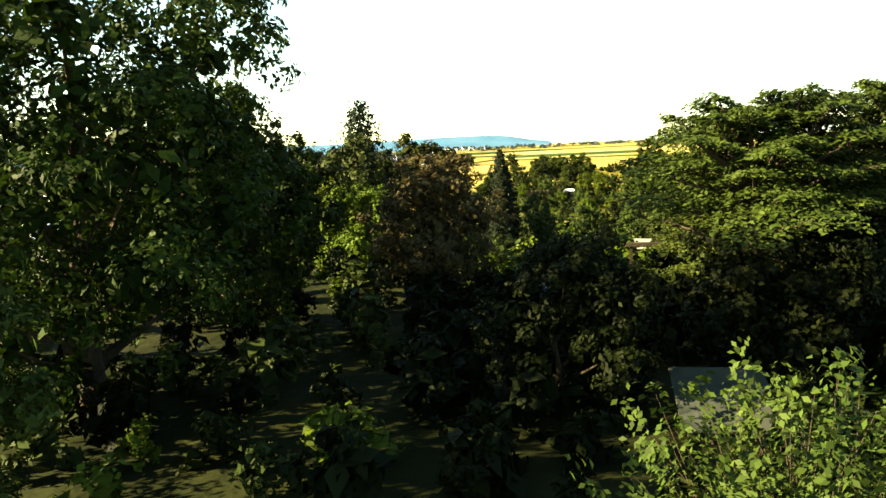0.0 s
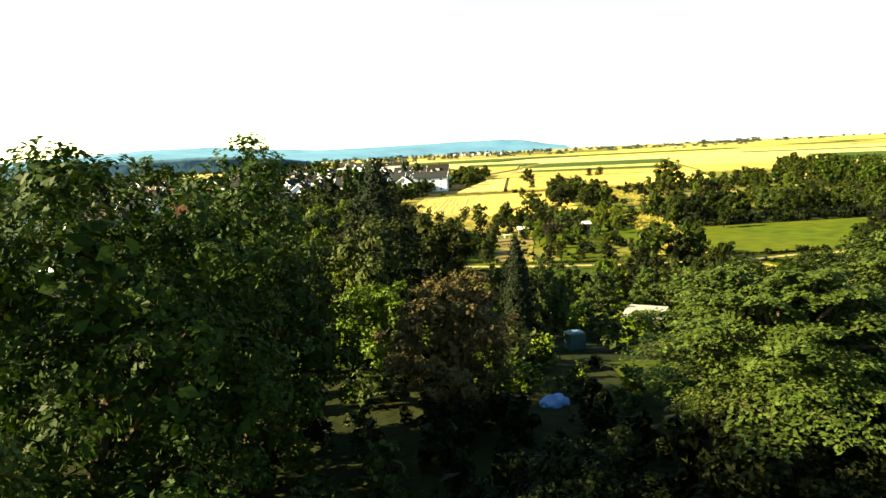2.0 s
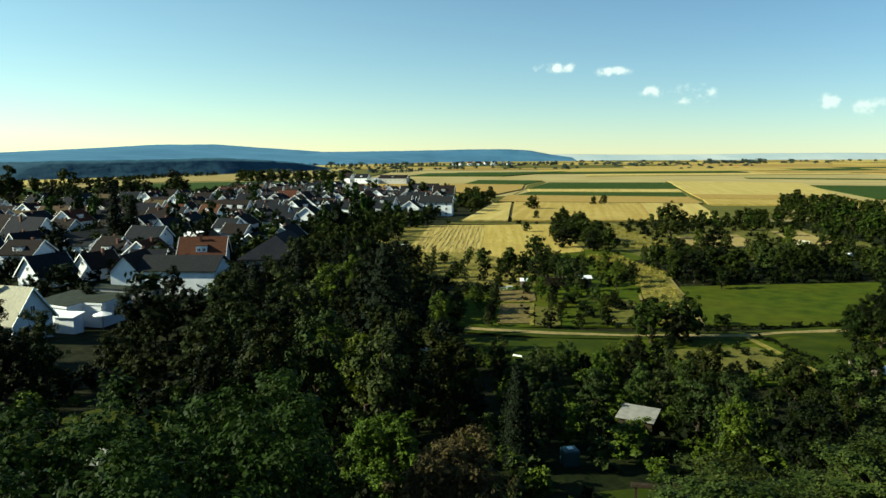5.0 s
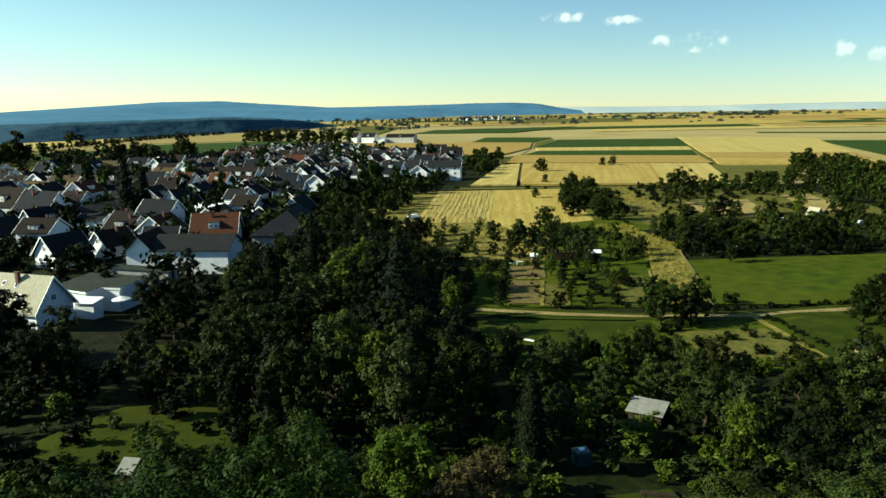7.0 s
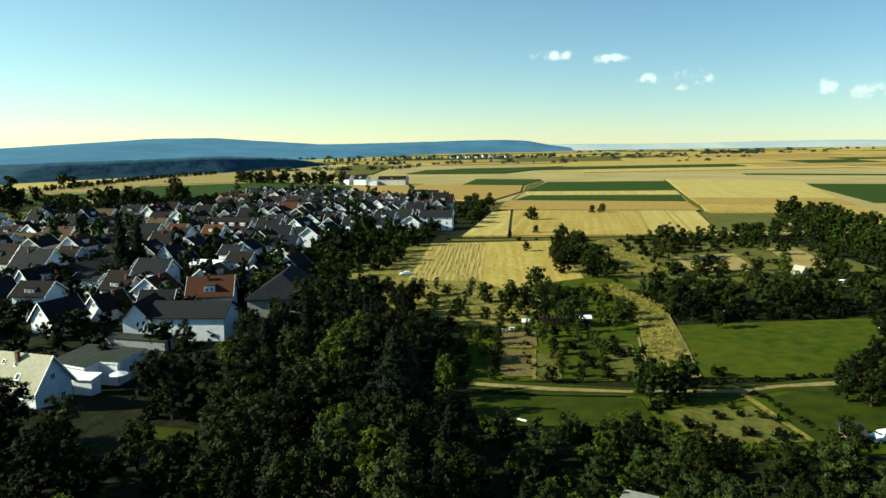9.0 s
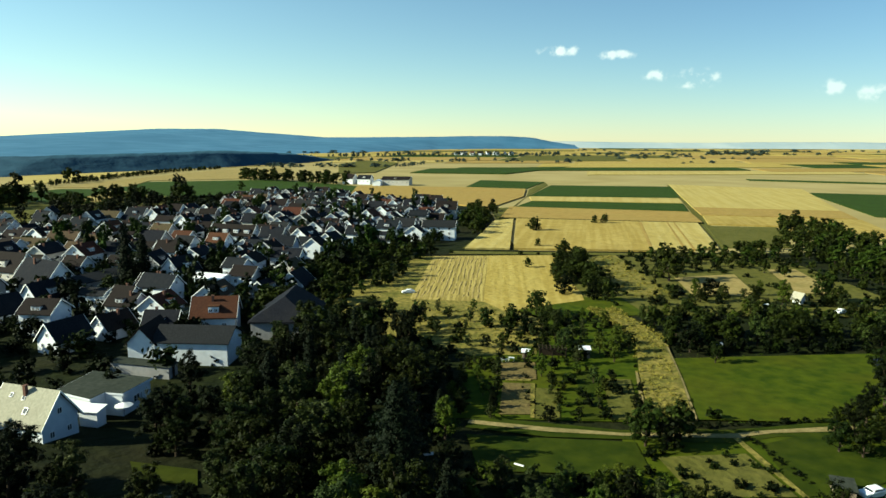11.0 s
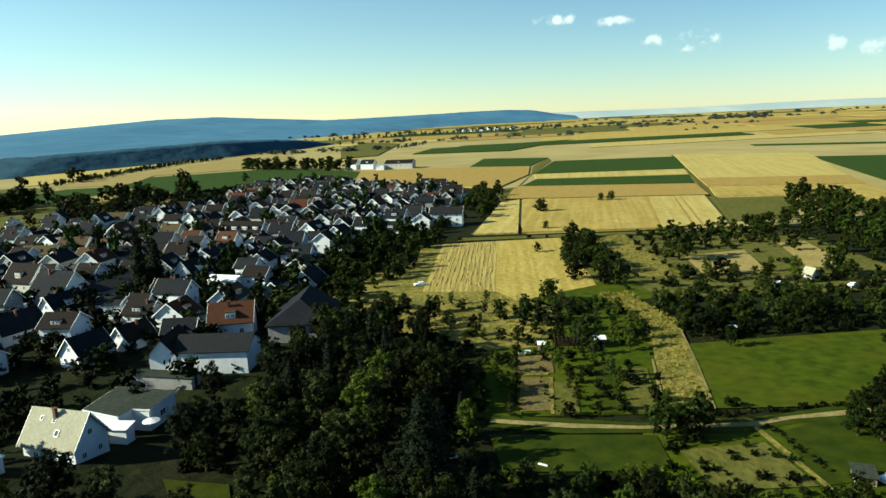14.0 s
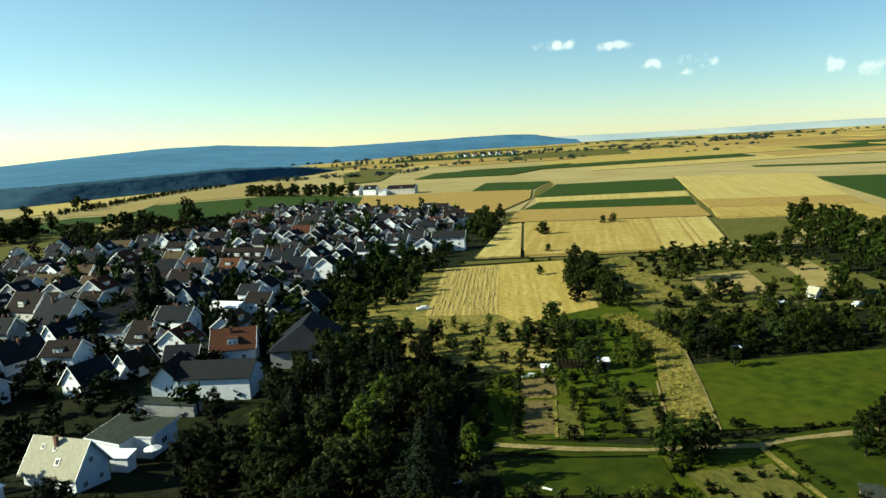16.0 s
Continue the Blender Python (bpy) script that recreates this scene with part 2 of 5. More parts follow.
LEAF = {
    "straw": mat("dry_grass_blades", (0.136, 0.124, 0.0224), (0.24, 0.204, 0.0416), 1.2, 0.9, island=True, transl=0.12),
    # leaf colour paled and blued to stand for haze over the far trees
    "haze": mat("distant_leaves_with_painted_haze", (0.0382, 0.0595, 0.0527), (0.0595, 0.085, 0.0697), 1.2, 0.9, island=True, transl=0.06),
    "walnut": mat("walnut_leaves", (0.0127, 0.0242, 0.00241), (0.0253, 0.041, 0.00459), 1.2, 0.6, island=True, objvar=0.015, transl=0.09),
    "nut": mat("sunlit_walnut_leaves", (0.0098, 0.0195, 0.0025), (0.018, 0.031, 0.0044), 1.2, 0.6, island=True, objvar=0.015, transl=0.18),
    "sumac": mat("feathery_sumac_leaves", (0.0215, 0.035, 0.0068), (0.039, 0.053, 0.0115), 1.2, 0.6, island=True, objvar=0.02, transl=0.15),
    # green and dark are coloured near black to deepen the shade among trees
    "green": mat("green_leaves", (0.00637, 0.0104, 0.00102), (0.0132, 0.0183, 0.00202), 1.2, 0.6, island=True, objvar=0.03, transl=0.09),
    # the green leaf again, its colour lightened for crowns seen in the sun
    "leafy": mat("leaves_painted_sunlit", (0.0115, 0.0185, 0.002), (0.0235, 0.0315, 0.0042), 1.2, 0.6, island=True, objvar=0.03, transl=0.1),
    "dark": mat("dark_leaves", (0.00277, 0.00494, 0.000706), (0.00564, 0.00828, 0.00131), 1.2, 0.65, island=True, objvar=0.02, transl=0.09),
    "bright": mat("bright_leaves", (0.0314, 0.0491, 0.00441), (0.053, 0.0707, 0.00785), 1.2, 0.55, island=True, objvar=0.02, transl=0.12),
    "red": mat("reddish_leaves", (0.0381, 0.0314, 0.0112), (0.0582, 0.0493, 0.0179), 1.2, 0.6, island=True, objvar=0.02, transl=0.13),
    "grey": mat("grey_green_leaves", (0.0166, 0.0248, 0.0058), (0.029, 0.038, 0.01), 1.2, 0.6, island=True, objvar=0.02, transl=0.11),
    "spruce": mat("spruce_needles", (0.00296, 0.00592, 0.00248), (0.00632, 0.0102, 0.00384), 1.2, 0.7, island=True, objvar=0.01, transl=0.06),
}

# ---- helpers for building ----
def smooth(a, b, v):
    v = min(1, max(0, (v - a) / (b - a)))
    return v * v * (3 - 2 * v)


def gz(x, y):
    """Height of the ground: a low rise near the start, falling away ahead and to the right."""
    k = smooth(-15, 5, x)
    return 3.3 * (1 - smooth(24 + 10 * k, 64 + 14 * k, y + 0.7 * max(-60, min(60, x))))


def link(name, data, parent=None, label="", at=None):
    ob = new(name, data)
    if parent is not None:
        ob.parent = parent
    if at is not None:
        ob.matrix_basis = at
    if label:
        ob["label"] = label
    return ob


def part(name, bm, material, parent, label="", at=None):
    me = bpy.data.meshes.new(name)
    bm.to_mesh(me)
    bm.free()
    for m in (material if isinstance(material, (list, tuple)) else [material]):
        me.materials.append(m)
    return link(name, me, parent, label, at)


def empty(name, m, label, category, group="", kind=""):
    ob = new(name)
    ob.empty_display_size = 0.2
    ob.matrix_basis = m
    return tagged(ob, label, category, group, kind)


def box(bm, x0, y0, z0, x1, y1, z1, bevel=0.0, mi=0):
    vs = [bm.verts.new((x, y, z)) for z in (z0, z1) for x, y in ((x0, y0), (x1, y0), (x1, y1), (x0, y1))]
    fs = [bm.faces.new([vs[i] for i in f]) for f in ((3, 2, 1, 0), (4, 5, 6, 7), (0, 1, 5, 4), (1, 2, 6, 5), (2, 3, 7, 6), (3, 0, 4, 7))]
    for f in fs:
        f.material_index = mi
    if bevel:
        es = list({e for f in fs for e in f.edges})
        bmesh.ops.bevel(bm, geom=es, offset=bevel, segments=1, affect="EDGES")
    return bm


def prism(bm, pts, z0, z1):
    """A slab over a ground polygon."""
    lo = [bm.verts.new((x, y, z0)) for x, y in pts]
    hi = [bm.verts.new((x, y, z1)) for x, y in pts]
    n = len(pts)
    bm.faces.new(hi)
    bm.faces.new(lo[::-1])
    for i in range(n):
        bm.faces.new((lo[i], lo[(i + 1) % n], hi[(i + 1) % n], hi[i]))
    bmesh.ops.recalc_face_normals(bm, faces=bm.faces)
    return bm


def tube(bm, pts, radii, sides=7):
    """A tapered limb along a line of points."""
    rings = []
    for i, (p, r) in enumerate(zip(pts, radii)):
        p, r = Vector(p), float(r)
        d = (Vector(pts[min(i + 1, len(pts) - 1)]) - Vector(pts[max(i - 1, 0)])).normalized()
        a = d.orthogonal().normalized()
        b = d.cross(a)
        rings.append([bm.verts.new(p + r * (math.cos(k * math.tau / sides) * a + math.sin(k * math.tau / sides) * b)) for k in range(sides)])
    for r0, r1 in zip(rings, rings[1:]):
        for k in range(sides):
            bm.faces.new((r0[k], r0[(k + 1) % sides], r1[(k + 1) % sides], r1[k]))
    bm.faces.new(rings[-1])
    return bm


def mesh_of(name, verts, faces, material):
    me = bpy.data.meshes.new(name)
    me.from_pydata(verts, [], faces)
    me.materials.append(material)
    return me


# ---- ground and fields ----
def ground():
    xs = sorted({*np.arange(-130, 131, 3.0), *[s * v for s in (-1, 1) for v in (160, 200, 240, 280, 400, 600, 900, 1400, 2200, 3000, 3800)]})
    ys = sorted({*np.arange(-60, 200, 3.0), *[-v for v in (100, 200, 500, 1500, 4000)], *[210, 230, 243, 270, 300, 360, 420, 480, 600, 800, 1100, 1500, 2000, 2600, 3200, 3620]})
    vs = [(x, y, gz(x, y) + (0.12 * noise.noise((x * 0.12, y * 0.12, 0)) if abs(x) < 130 and y < 200 else 0)) for y in ys for x in xs]
    n = len(xs)
    fs = [(j * n + i, j * n + i + 1, (j + 1) * n + i + 1, (j + 1) * n + i) for j in range(len(ys) - 1) for i in range(n - 1)]
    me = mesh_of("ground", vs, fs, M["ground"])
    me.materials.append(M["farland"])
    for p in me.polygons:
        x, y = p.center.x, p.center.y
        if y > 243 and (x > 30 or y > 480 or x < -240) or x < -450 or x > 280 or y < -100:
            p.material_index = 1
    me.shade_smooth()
    return tagged(new("ground", me), "garden ground of grass and soil, darkened for shade", "ground", kind="structure")


ground()


def field(pts, key, height, label, category="field"):
    """A parcel: a slab for a standing crop, a draped sheet for what is low."""
    if height >= 0.3:
        ob = part("field", prism(bmesh.new(), pts, -0.3, height), M[key], None)
    else:
        bm = bmesh.new()
        f = bm.faces.new([bm.verts.new((x, y, 0)) for x, y in pts])
        if f.normal.z < 0 or f.calc_area() and sum(p[0] * q[1] - q[0] * p[1] for p, q in zip(pts, pts[1:] + pts[:1])) < 0:
            f.normal_flip()
        bmesh.ops.triangulate(bm, faces=bm.faces)
        for _ in range(4 if max(p[1] for p in pts) < 90 else 1):
            bmesh.ops.subdivide_edges(bm, edges=bm.edges, cuts=1, use_grid_fill=True)
            bmesh.ops.triangulate(bm, faces=bm.faces)
        for v in bm.verts:
            v.co.z = gz(v.co.x, v.co.y) + height + 0.12
        ob = part("field", bm, M[key], None)
    return tagged(ob, label, category, kind="structure")


def ribbon(line, half):
    """Outline of a track of the given half-width along a line of points."""
    left, right = [], []
    for i, p in enumerate(line):
        d = (Vector(line[min(i + 1, len(line) - 1)]) - Vector(line[max(i - 1, 0)])).normalized()
        h = half * (1 + 0.25 * math.sin(i * 2.3))
        left.append((p[0] - d.y * h, p[1] + d.x * h))
        right.append((p[0] + d.y * h, p[1] - d.x * h))
    return left + right[::-1]


FIELDS = [
    ("olive", 0.0, "rough grassland between hedges and trees", [(46, 152), (112, 150), (116, 236), (40, 232), (33, 150)]),
    ("meadow", 0.0, "grassy allotment gardens behind the track", [(0, 92), (34, 90), (42, 124), (33, 152), (12, 150), (6, 122)]),
    ("meadow", 0.0, "rough grass beside the paddock", [(22, 66), (60, 66), (88, 96), (60, 91), (53, 89), (38, 84), (24, 84.5)]),
    ("swath", 0.1, "golden hay field with mown swaths", [(-7, 167.5), (-1.3, 233), (17.4, 234), (11, 164.5)]),
    ("stubble", 0.1, "golden stubble field beside the orchard", [(11, 164.5), (17.4, 234), (43, 235.5), (40, 212), (37, 190), (37, 176), (36, 166.5), (24, 160), (15.6, 154.5)]),
    ("drygrass", 0.06, "rough dry grass along the village edge", [(-4, 170), (1, 231), (-9, 235), (-17, 205), (-25, 175), (-31, 163), (-20, 160.5)]),
    ("meadow", 0.05, "green grass at the end of the gardens", [(22, 149), (15.5, 157), (24, 163), (36.5, 170), (46, 170), (47, 152), (33, 149)]),
    ("olive", 0.06, "grassy farm track between the fields", [(4, 238), (100, 234), (101, 239), (5, 244)]),
    ("wheat_pale", 0.6, "narrow field of pale ripe barley", [(10, 249), (28, 338), (38, 346), (26, 248)]),
    ("wheat", 0.7, "field of ripe wheat with tractor lines", [(27.5, 248), (39.5, 347), (97, 335), (76, 244)]),
    ("wheat_pale", 0.7, "field of pale ripe wheat with tractor lines", [(76.4, 244), (97.4, 335), (123.6, 329.5), (102, 249)]),
    ("wheat_brown", 0.8, "strip of brownish ripe rye", [(31.7, 350), (42.6, 408), (138, 381), (126.5, 331)]),
    ("beet", 0.4, "dark green strip of sugar beet", [(46, 410), (61, 451), (153.5, 436), (140, 388)]),
    ("wheat_pale", 0.6, "thin pale strip of barley", [(61.5, 453), (64, 486), (164, 475), (154, 438)]),
    ("beet", 0.4, "large dark green beet field", [(64, 488), (99, 611), (200, 598), (165.3, 477)]),
    ("beet", 0.4, "green field at the village edge", [(24, 583), (72, 565), (101, 659), (43, 686)]),
    ("wheat_brown", 0.7, "golden field beside the village edge", [(-66, 590), (-60, 484), (10, 425), (30, 400), (60, 485), (71, 560), (22, 580)]),
    ("wheat_pale", 0.7, "broad pale field of ripe barley", [(150, 410), (205, 622), (297, 570), (226, 390)]),
    ("wheat_brown", 0.8, "brown strip of ripe rye", [(139, 366), (149.5, 408), (225.5, 388), (211, 348)]),
    ("beet", 0.4, "dark green beet field", [(229, 362), (281, 534), (420, 480), (330, 320)]),
    ("beet", 0.4, "long green strip among the barley", [(310, 697), (318, 725), (480, 640), (470, 615)]),
    ("beet", 0.95, "green strip in the far fields", [(-30, 828), (80, 808), (196, 1034), (90, 985), (-8, 945)]),
    ("beet", 0.4, "green field near the horizon", [(200, 1398), (240, 1560), (400, 1520), (337, 1366)]),
    ("olive", 0.3, "olive green fallow field", [(105, 253), (124, 320), (155, 316), (131, 254)]),
    ("wheat", 0.7, "field of ripe wheat behind the fallow", [(127, 325), (138.5, 363), (211, 345), (196, 300), (157, 318)]),
    ("wheat", 0.7, "field of ripe wheat beside the hedge", [(150, 285), (158, 314), (196, 298), (260, 270), (230, 240)]),
    ("meadow", 0.12, "green mown meadow beside the track", [(36.2, 91), (41.7, 119.4), (80, 122.5), (92, 112), (72, 90), (54, 90)]),
    ("drygrass", 0.29, "strip of tall dry yellow grass", [(29.6, 91), (35.8, 90.6), (40.5, 111), (44, 131), (43, 146), (39.5, 156), (36.5, 154), (39.2, 142), (39, 132), (34, 112)]),
    ("lawn", 0.1, "sunlit green meadow below the track", [(3.5, 86), (25.5, 83.5), (25, 74), (4.5, 75.5)]),
    ("lawn", 0.1, "small green paddock with a path beside it", [(41.5, 82.6), (51, 86.8), (58, 76), (47, 70), (40, 69)]),
    ("olive", 0.12, "rough dry grass below the track", [(27, 79), (38.5, 80), (39.5, 69), (28, 69)]),
    ("drygrass", 0.05, "dry orchard grass", [(-32, 139), (-20, 160), (-8, 170), (11, 167), (17, 158), (23, 149.5), (18, 122), (6, 121), (-6, 133)]),
    ("soil", 0.1, "brown vegetable bed", [(8.5, 93), (13.1, 93), (14.9, 106), (10.3, 106.5)]),
    ("olive", 0.1, "weedy garden plot", [(13.5, 91.4), (17.0, 91), (18.6, 103.5), (15.3, 104)]),
    ("lawn", 0.1, "long green garden plot", [(20, 91), (23.2, 91), (26.6, 112), (23.4, 112.5)]),
    ("olive", 0.11, "mown dry garden plot", [(24, 91), (28.4, 91), (31.5, 108), (27.2, 108.5)]),
    ("drygrass", 0.11, "patch of dry trodden garden grass", [(10.8, 107.5), (15, 107.2), (16.2, 116), (11.9, 116)]),
    ("hay", 0.12, "dry mown field among hedges", [(65, 174), (81, 170.5), (87.5, 201), (68, 196)]),
    ("hay", 0.12, "dry mown field behind the trees", [(93, 175), (104, 174), (110, 210), (101, 209)]),
    ("drygrass", 0.12, "dry clearing between trees", [(52, 233), (61, 236), (60, 186), (57, 172), (48, 172), (49, 203)]),
    ("lawn", 0.05, "grassy verge along the gravel track", ribbon([(4, 90.4), (14.7, 87.6), (24.4, 86), (33.6, 85.7), (38.7, 85.4), (44.9, 86.9), (52.4, 87.6), (58, 88.4)], 2.0)),
    ("path", 0.1, "pale gravel farm track", ribbon([(4, 90.4), (14.7, 87.6), (24.4, 86), (33.6, 85.7), (38.7, 85.4), (44.9, 86.9), (52.4, 87.6), (58, 88.4)], 0.62)),
    ("path", 0.13, "worn gravel patch where the tracks meet", [(37.6, 84.9), (40.2, 84.6), (41.4, 85.8), (39, 86.2), (37.6, 85.9)]),
    ("drygrass", 0.14, "worn grass track leading off the gravel", ribbon([(39.2, 84.6), (39.6, 78), (40.6, 66)], 0.42)),
    ("olive", 0.05, "grassy lane between the fields", [(102.6, 247), (106, 251), (140, 366), (151, 412), (207, 624), (203, 622), (166, 478), (141, 388), (124.6, 329)]),
    ("olive", 0.05, "grassy lane beside the beet fields", [(9, 250), (12, 250), (30, 340), (36, 352), (45, 408), (62, 486), (74, 563), (101, 657), (97, 612), (63, 488), (44, 410), (31, 402), (29, 340)]),
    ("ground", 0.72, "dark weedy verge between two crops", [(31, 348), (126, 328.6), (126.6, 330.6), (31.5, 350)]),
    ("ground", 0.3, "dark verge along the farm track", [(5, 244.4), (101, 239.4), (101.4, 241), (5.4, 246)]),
    ("wheat_brown", 0.74, "tractor line in the wheat", [(76.0, 246), (77.4, 246), (97.9, 333), (96.8, 333.4)]),
    ("wheat_brown", 0.74, "tractor line in the wheat", [(88.4, 247), (89.4, 246.8), (110, 331), (109.2, 331.4)]),
    ("wheat_brown", 0.74, "tractor line in the wheat", [(91.6, 246.6), (92.5, 246.4), (113, 330.6), (112.2, 330.8)]),
    ("path", 0.36, "narrow pale footpath along the dry strip", ribbon([(36.1, 91), (39.8, 108), (44.2, 130)], 0.28)),
    ("path", 0.2, "narrow pale footpath between gardens", ribbon([(29, 92), (31, 100), (33.6, 112)], 0.25)),
    ("drygrass", 0.16, "narrow bare footpath between vegetable beds", ribbon([(13.1, 91.5), (15.1, 106)], 0.3)),
    ("soil", 0.12, "bare soil strip before the garden shelter", [(10, 108), (16, 108), (17, 117), (11, 117)]),
    ("beet", 0.12, "green field behind the village", [(-247, 541), (-260, 639), (-224, 651), (-154, 685), (-64, 590), (-63, 500), (-150, 500), (-166, 467), (-208, 499)]),
    ("hay", 0.5, "broad pale band of stubble beyond the village", [(-300, 556), (-254, 558), (-249, 577), (-264, 656), (-229, 669), (-160, 703), (-190, 930), (-211, 943), (-270, 870), (-297, 667)]),
    ("wheat_pale", 0.5, "pale strip of barley below the wood", [(-350, 587), (-334, 601), (-330, 720), (-322, 840), (-286, 946), (-225, 1060), (-252, 1100), (-381, 945), (-447, 765)]),
    ("olive", 0.96, "grey-green field beyond the farm", [(-110, 800), (-72, 830), (-62, 1180), (-128, 1300), (-150, 1100)]),
    ("beet", 0.1, "green field among hedges", [(-300, 495), (-288, 545), (-249, 547), (-236, 501), (-236, 431), (-258, 432)]),
    ("hay", 0.1, "pale mown strip beside the hedge", [(-235, 427), (-234, 498), (-230, 508), (-204, 440), (-225, 421)]),
    ("olive", 0.05, "rough green land around the hedges", [(-420, 330), (-350, 586), (-300, 553), (-296, 490), (-256, 430), (-205, 438), (-232, 520), (-205, 497), (-164, 465), (-166, 300)]),
    ("hay", 0.16, "pale lane along the village edge", ribbon([(-176, 292), (-170, 308), (-164, 368), (-162, 422), (-165, 450)], 3.0)),
    ("lawn", 0.1, "sunlit garden lawn among bushes", [(-31, 44), (-27, 53), (-19, 56), (-12, 53), (-12, 46), (-20, 40)]),
    ("lawn", 0.1, "small lawn round the garden arch", [(9.6, 33), (9.8, 38), (14, 39.5), (14.6, 34)]),
    ("lawn", 0.1, "narrow sunlit garden lawn", [(-37, 76), (-28.6, 74.8), (-27, 70), (-34.4, 71)]),
    ("asphalt", 0.08, "asphalt village street between houses", [(-50, 148), (-48.5, 144), (-150, 168), (-152, 173)]),
    ("asphalt", 0.08, "asphalt village street lined with houses", [(-95, 110), (-99, 111), (-52, 330), (-48, 330)]),
]
def hay_rows(parent):
    """Loose ridges of raked hay lying side by side on the field."""
    rnd = random.Random(44)
    for i in range(13):
        f = (i + 0.5) / 13
        xa, xb = -6.2 + 16.6 * f, -0.7 + 17.4 * f
        vs, fs, n = [], [], 46
        for k in range(n):
            q = k / (n - 1)
            x, y = xa + (xb - xa) * q + 0.35 * noise.noise((k * 0.2, i * 3.1, 0.5)), 169 + 62.5 * q
            w, hgt = rnd.uniform(0.28, 0.5), max(0.0, 0.09 + 0.16 * noise.noise((k * 0.55, i * 1.7, 2.5)))
            vs += [(x - w, y, 0.18), (x - w * 0.45, y, 0.18 + hgt * 0.8), (x + w * 0.3, y, 0.18 + hgt), (x + w, y, 0.18)]
            if k:
                fs += [(4 * k - 4 + j, 4 * k - 3 + j, 4 * k + 1 + j, 4 * k + j) for j in range(3)]
        link("hay_swath", mesh_of("hay_swath", vs, fs, M["hay"]), parent)


for key, height, label, pts in FIELDS:
    parcel = field(pts, key, height, label)
    if key == "swath":
        hay_rows(parcel)


def far_fields():
    """The mosaic of parcels that runs on to the horizon."""
    rnd = random.Random(5)
    keys = ["wheat", "wheat_pale", "wheat_brown", "wheat_pale", "wheat", "stubble", "beet", "olive"]
    names = {"wheat": "distant field of ripe wheat", "wheat_pale": "distant pale barley field", "wheat_brown": "distant brown rye field",
             "stubble": "distant stubble field", "beet": "distant dark green beet field", "olive": "distant olive green field"}
    y = 660.0
    while y < 3300:
        d = rnd.uniform(70, 170) * (0.6 + y / 1500)
        x = -1.1 * y - rnd.uniform(0, 200)
        while x < 1.0 * y + 200:
            w = rnd.uniform(120, 420)
            if not (x < -60 and y < 1000 and x + w > -560) and not (y < 720 and x < 330 and x + w > 0):
                k = rnd.choice(keys)
                s = 0.2
                pts = [(x + s * y * 0.2, y), (x + w - 4 + s * y * 0.2, y + 0.12 * w), (x + w - 4 + s * y * 0.2 + s * d, y + d - 4 + 0.12 * w), (x + s * y * 0.2 + s * d, y + d - 4)]
                field(pts, k, 0.6 + rnd.random() * 0.2, names[k])
            x += w
        y += d


far_fields()


def hills():
    """Wooded hills on the horizon, as rolling ridges in the blue distance."""
    def ridge(name, label, x0, x1, foot, crest, height, material, seed):
        n = 220
        vs, fs = [], []
        for i in range(n + 1):
            x = x0 + (x1 - x0) * i / n
            h = height(x) * (1 + 0.03 * noise.noise((x * 0.004, seed, 0))) + 1.2 * noise.noise((x * 0.03, seed, 1)) + 1.0 * noise.noise((x * 0.13, seed, 2))
            y0, y1 = foot(x), crest(x)
            for q in range(8):
                f = q / 6
                up = min(1.0, f ** 1.15) if q < 7 else 0.0
                bump = 3 * noise.noise((x * 0.006, f * 6, seed)) * (0 < q < 6)
                vs.append((x, y0 + (y1 - y0) * (f if q < 7 else 1.15), -3 + (max(0.0, h) + 3) * up + bump))
        for i in range(n):
            for q in range(7):
                a = i * 8 + q
                fs.append((a, a + 8, a + 9, a + 1))
        ob = new(name, mesh_of(name, vs, fs, material))
        ob.data.shade_smooth()
        tagged(ob, label, "hill", kind="structure")
    # distance haze is mixed into these base colours: blue woods, pale plain
    far = mat("wooded_hill_with_painted_haze", (0.046, 0.125, 0.21), (0.07, 0.165, 0.26), 0.012, 1.0, 0, 0.6, (0.038, 0.105, 0.18))
    near = mat("dark_wood_with_painted_haze", (0.016, 0.046, 0.075), (0.027, 0.066, 0.1), 0.03, 1.0, 0.3, 0.5, (0.012, 0.038, 0.062))
    plain = mat("far_plain_with_painted_haze", (0.26, 0.33, 0.36), (0.36, 0.41, 0.41), 0.004, 1.0)
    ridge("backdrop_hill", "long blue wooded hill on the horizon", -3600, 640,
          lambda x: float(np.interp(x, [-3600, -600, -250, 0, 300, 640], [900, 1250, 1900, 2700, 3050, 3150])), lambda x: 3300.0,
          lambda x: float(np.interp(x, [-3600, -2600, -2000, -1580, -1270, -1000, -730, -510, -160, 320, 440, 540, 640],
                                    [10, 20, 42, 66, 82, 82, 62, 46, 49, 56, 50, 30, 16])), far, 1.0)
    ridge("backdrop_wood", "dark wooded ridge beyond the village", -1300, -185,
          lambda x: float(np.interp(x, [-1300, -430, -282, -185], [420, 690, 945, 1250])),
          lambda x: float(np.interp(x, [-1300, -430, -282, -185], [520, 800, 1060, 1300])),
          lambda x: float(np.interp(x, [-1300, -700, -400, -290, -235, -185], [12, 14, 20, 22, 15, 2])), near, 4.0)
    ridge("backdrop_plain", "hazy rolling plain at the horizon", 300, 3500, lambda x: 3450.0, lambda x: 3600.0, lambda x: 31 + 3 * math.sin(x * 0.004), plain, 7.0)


hills()

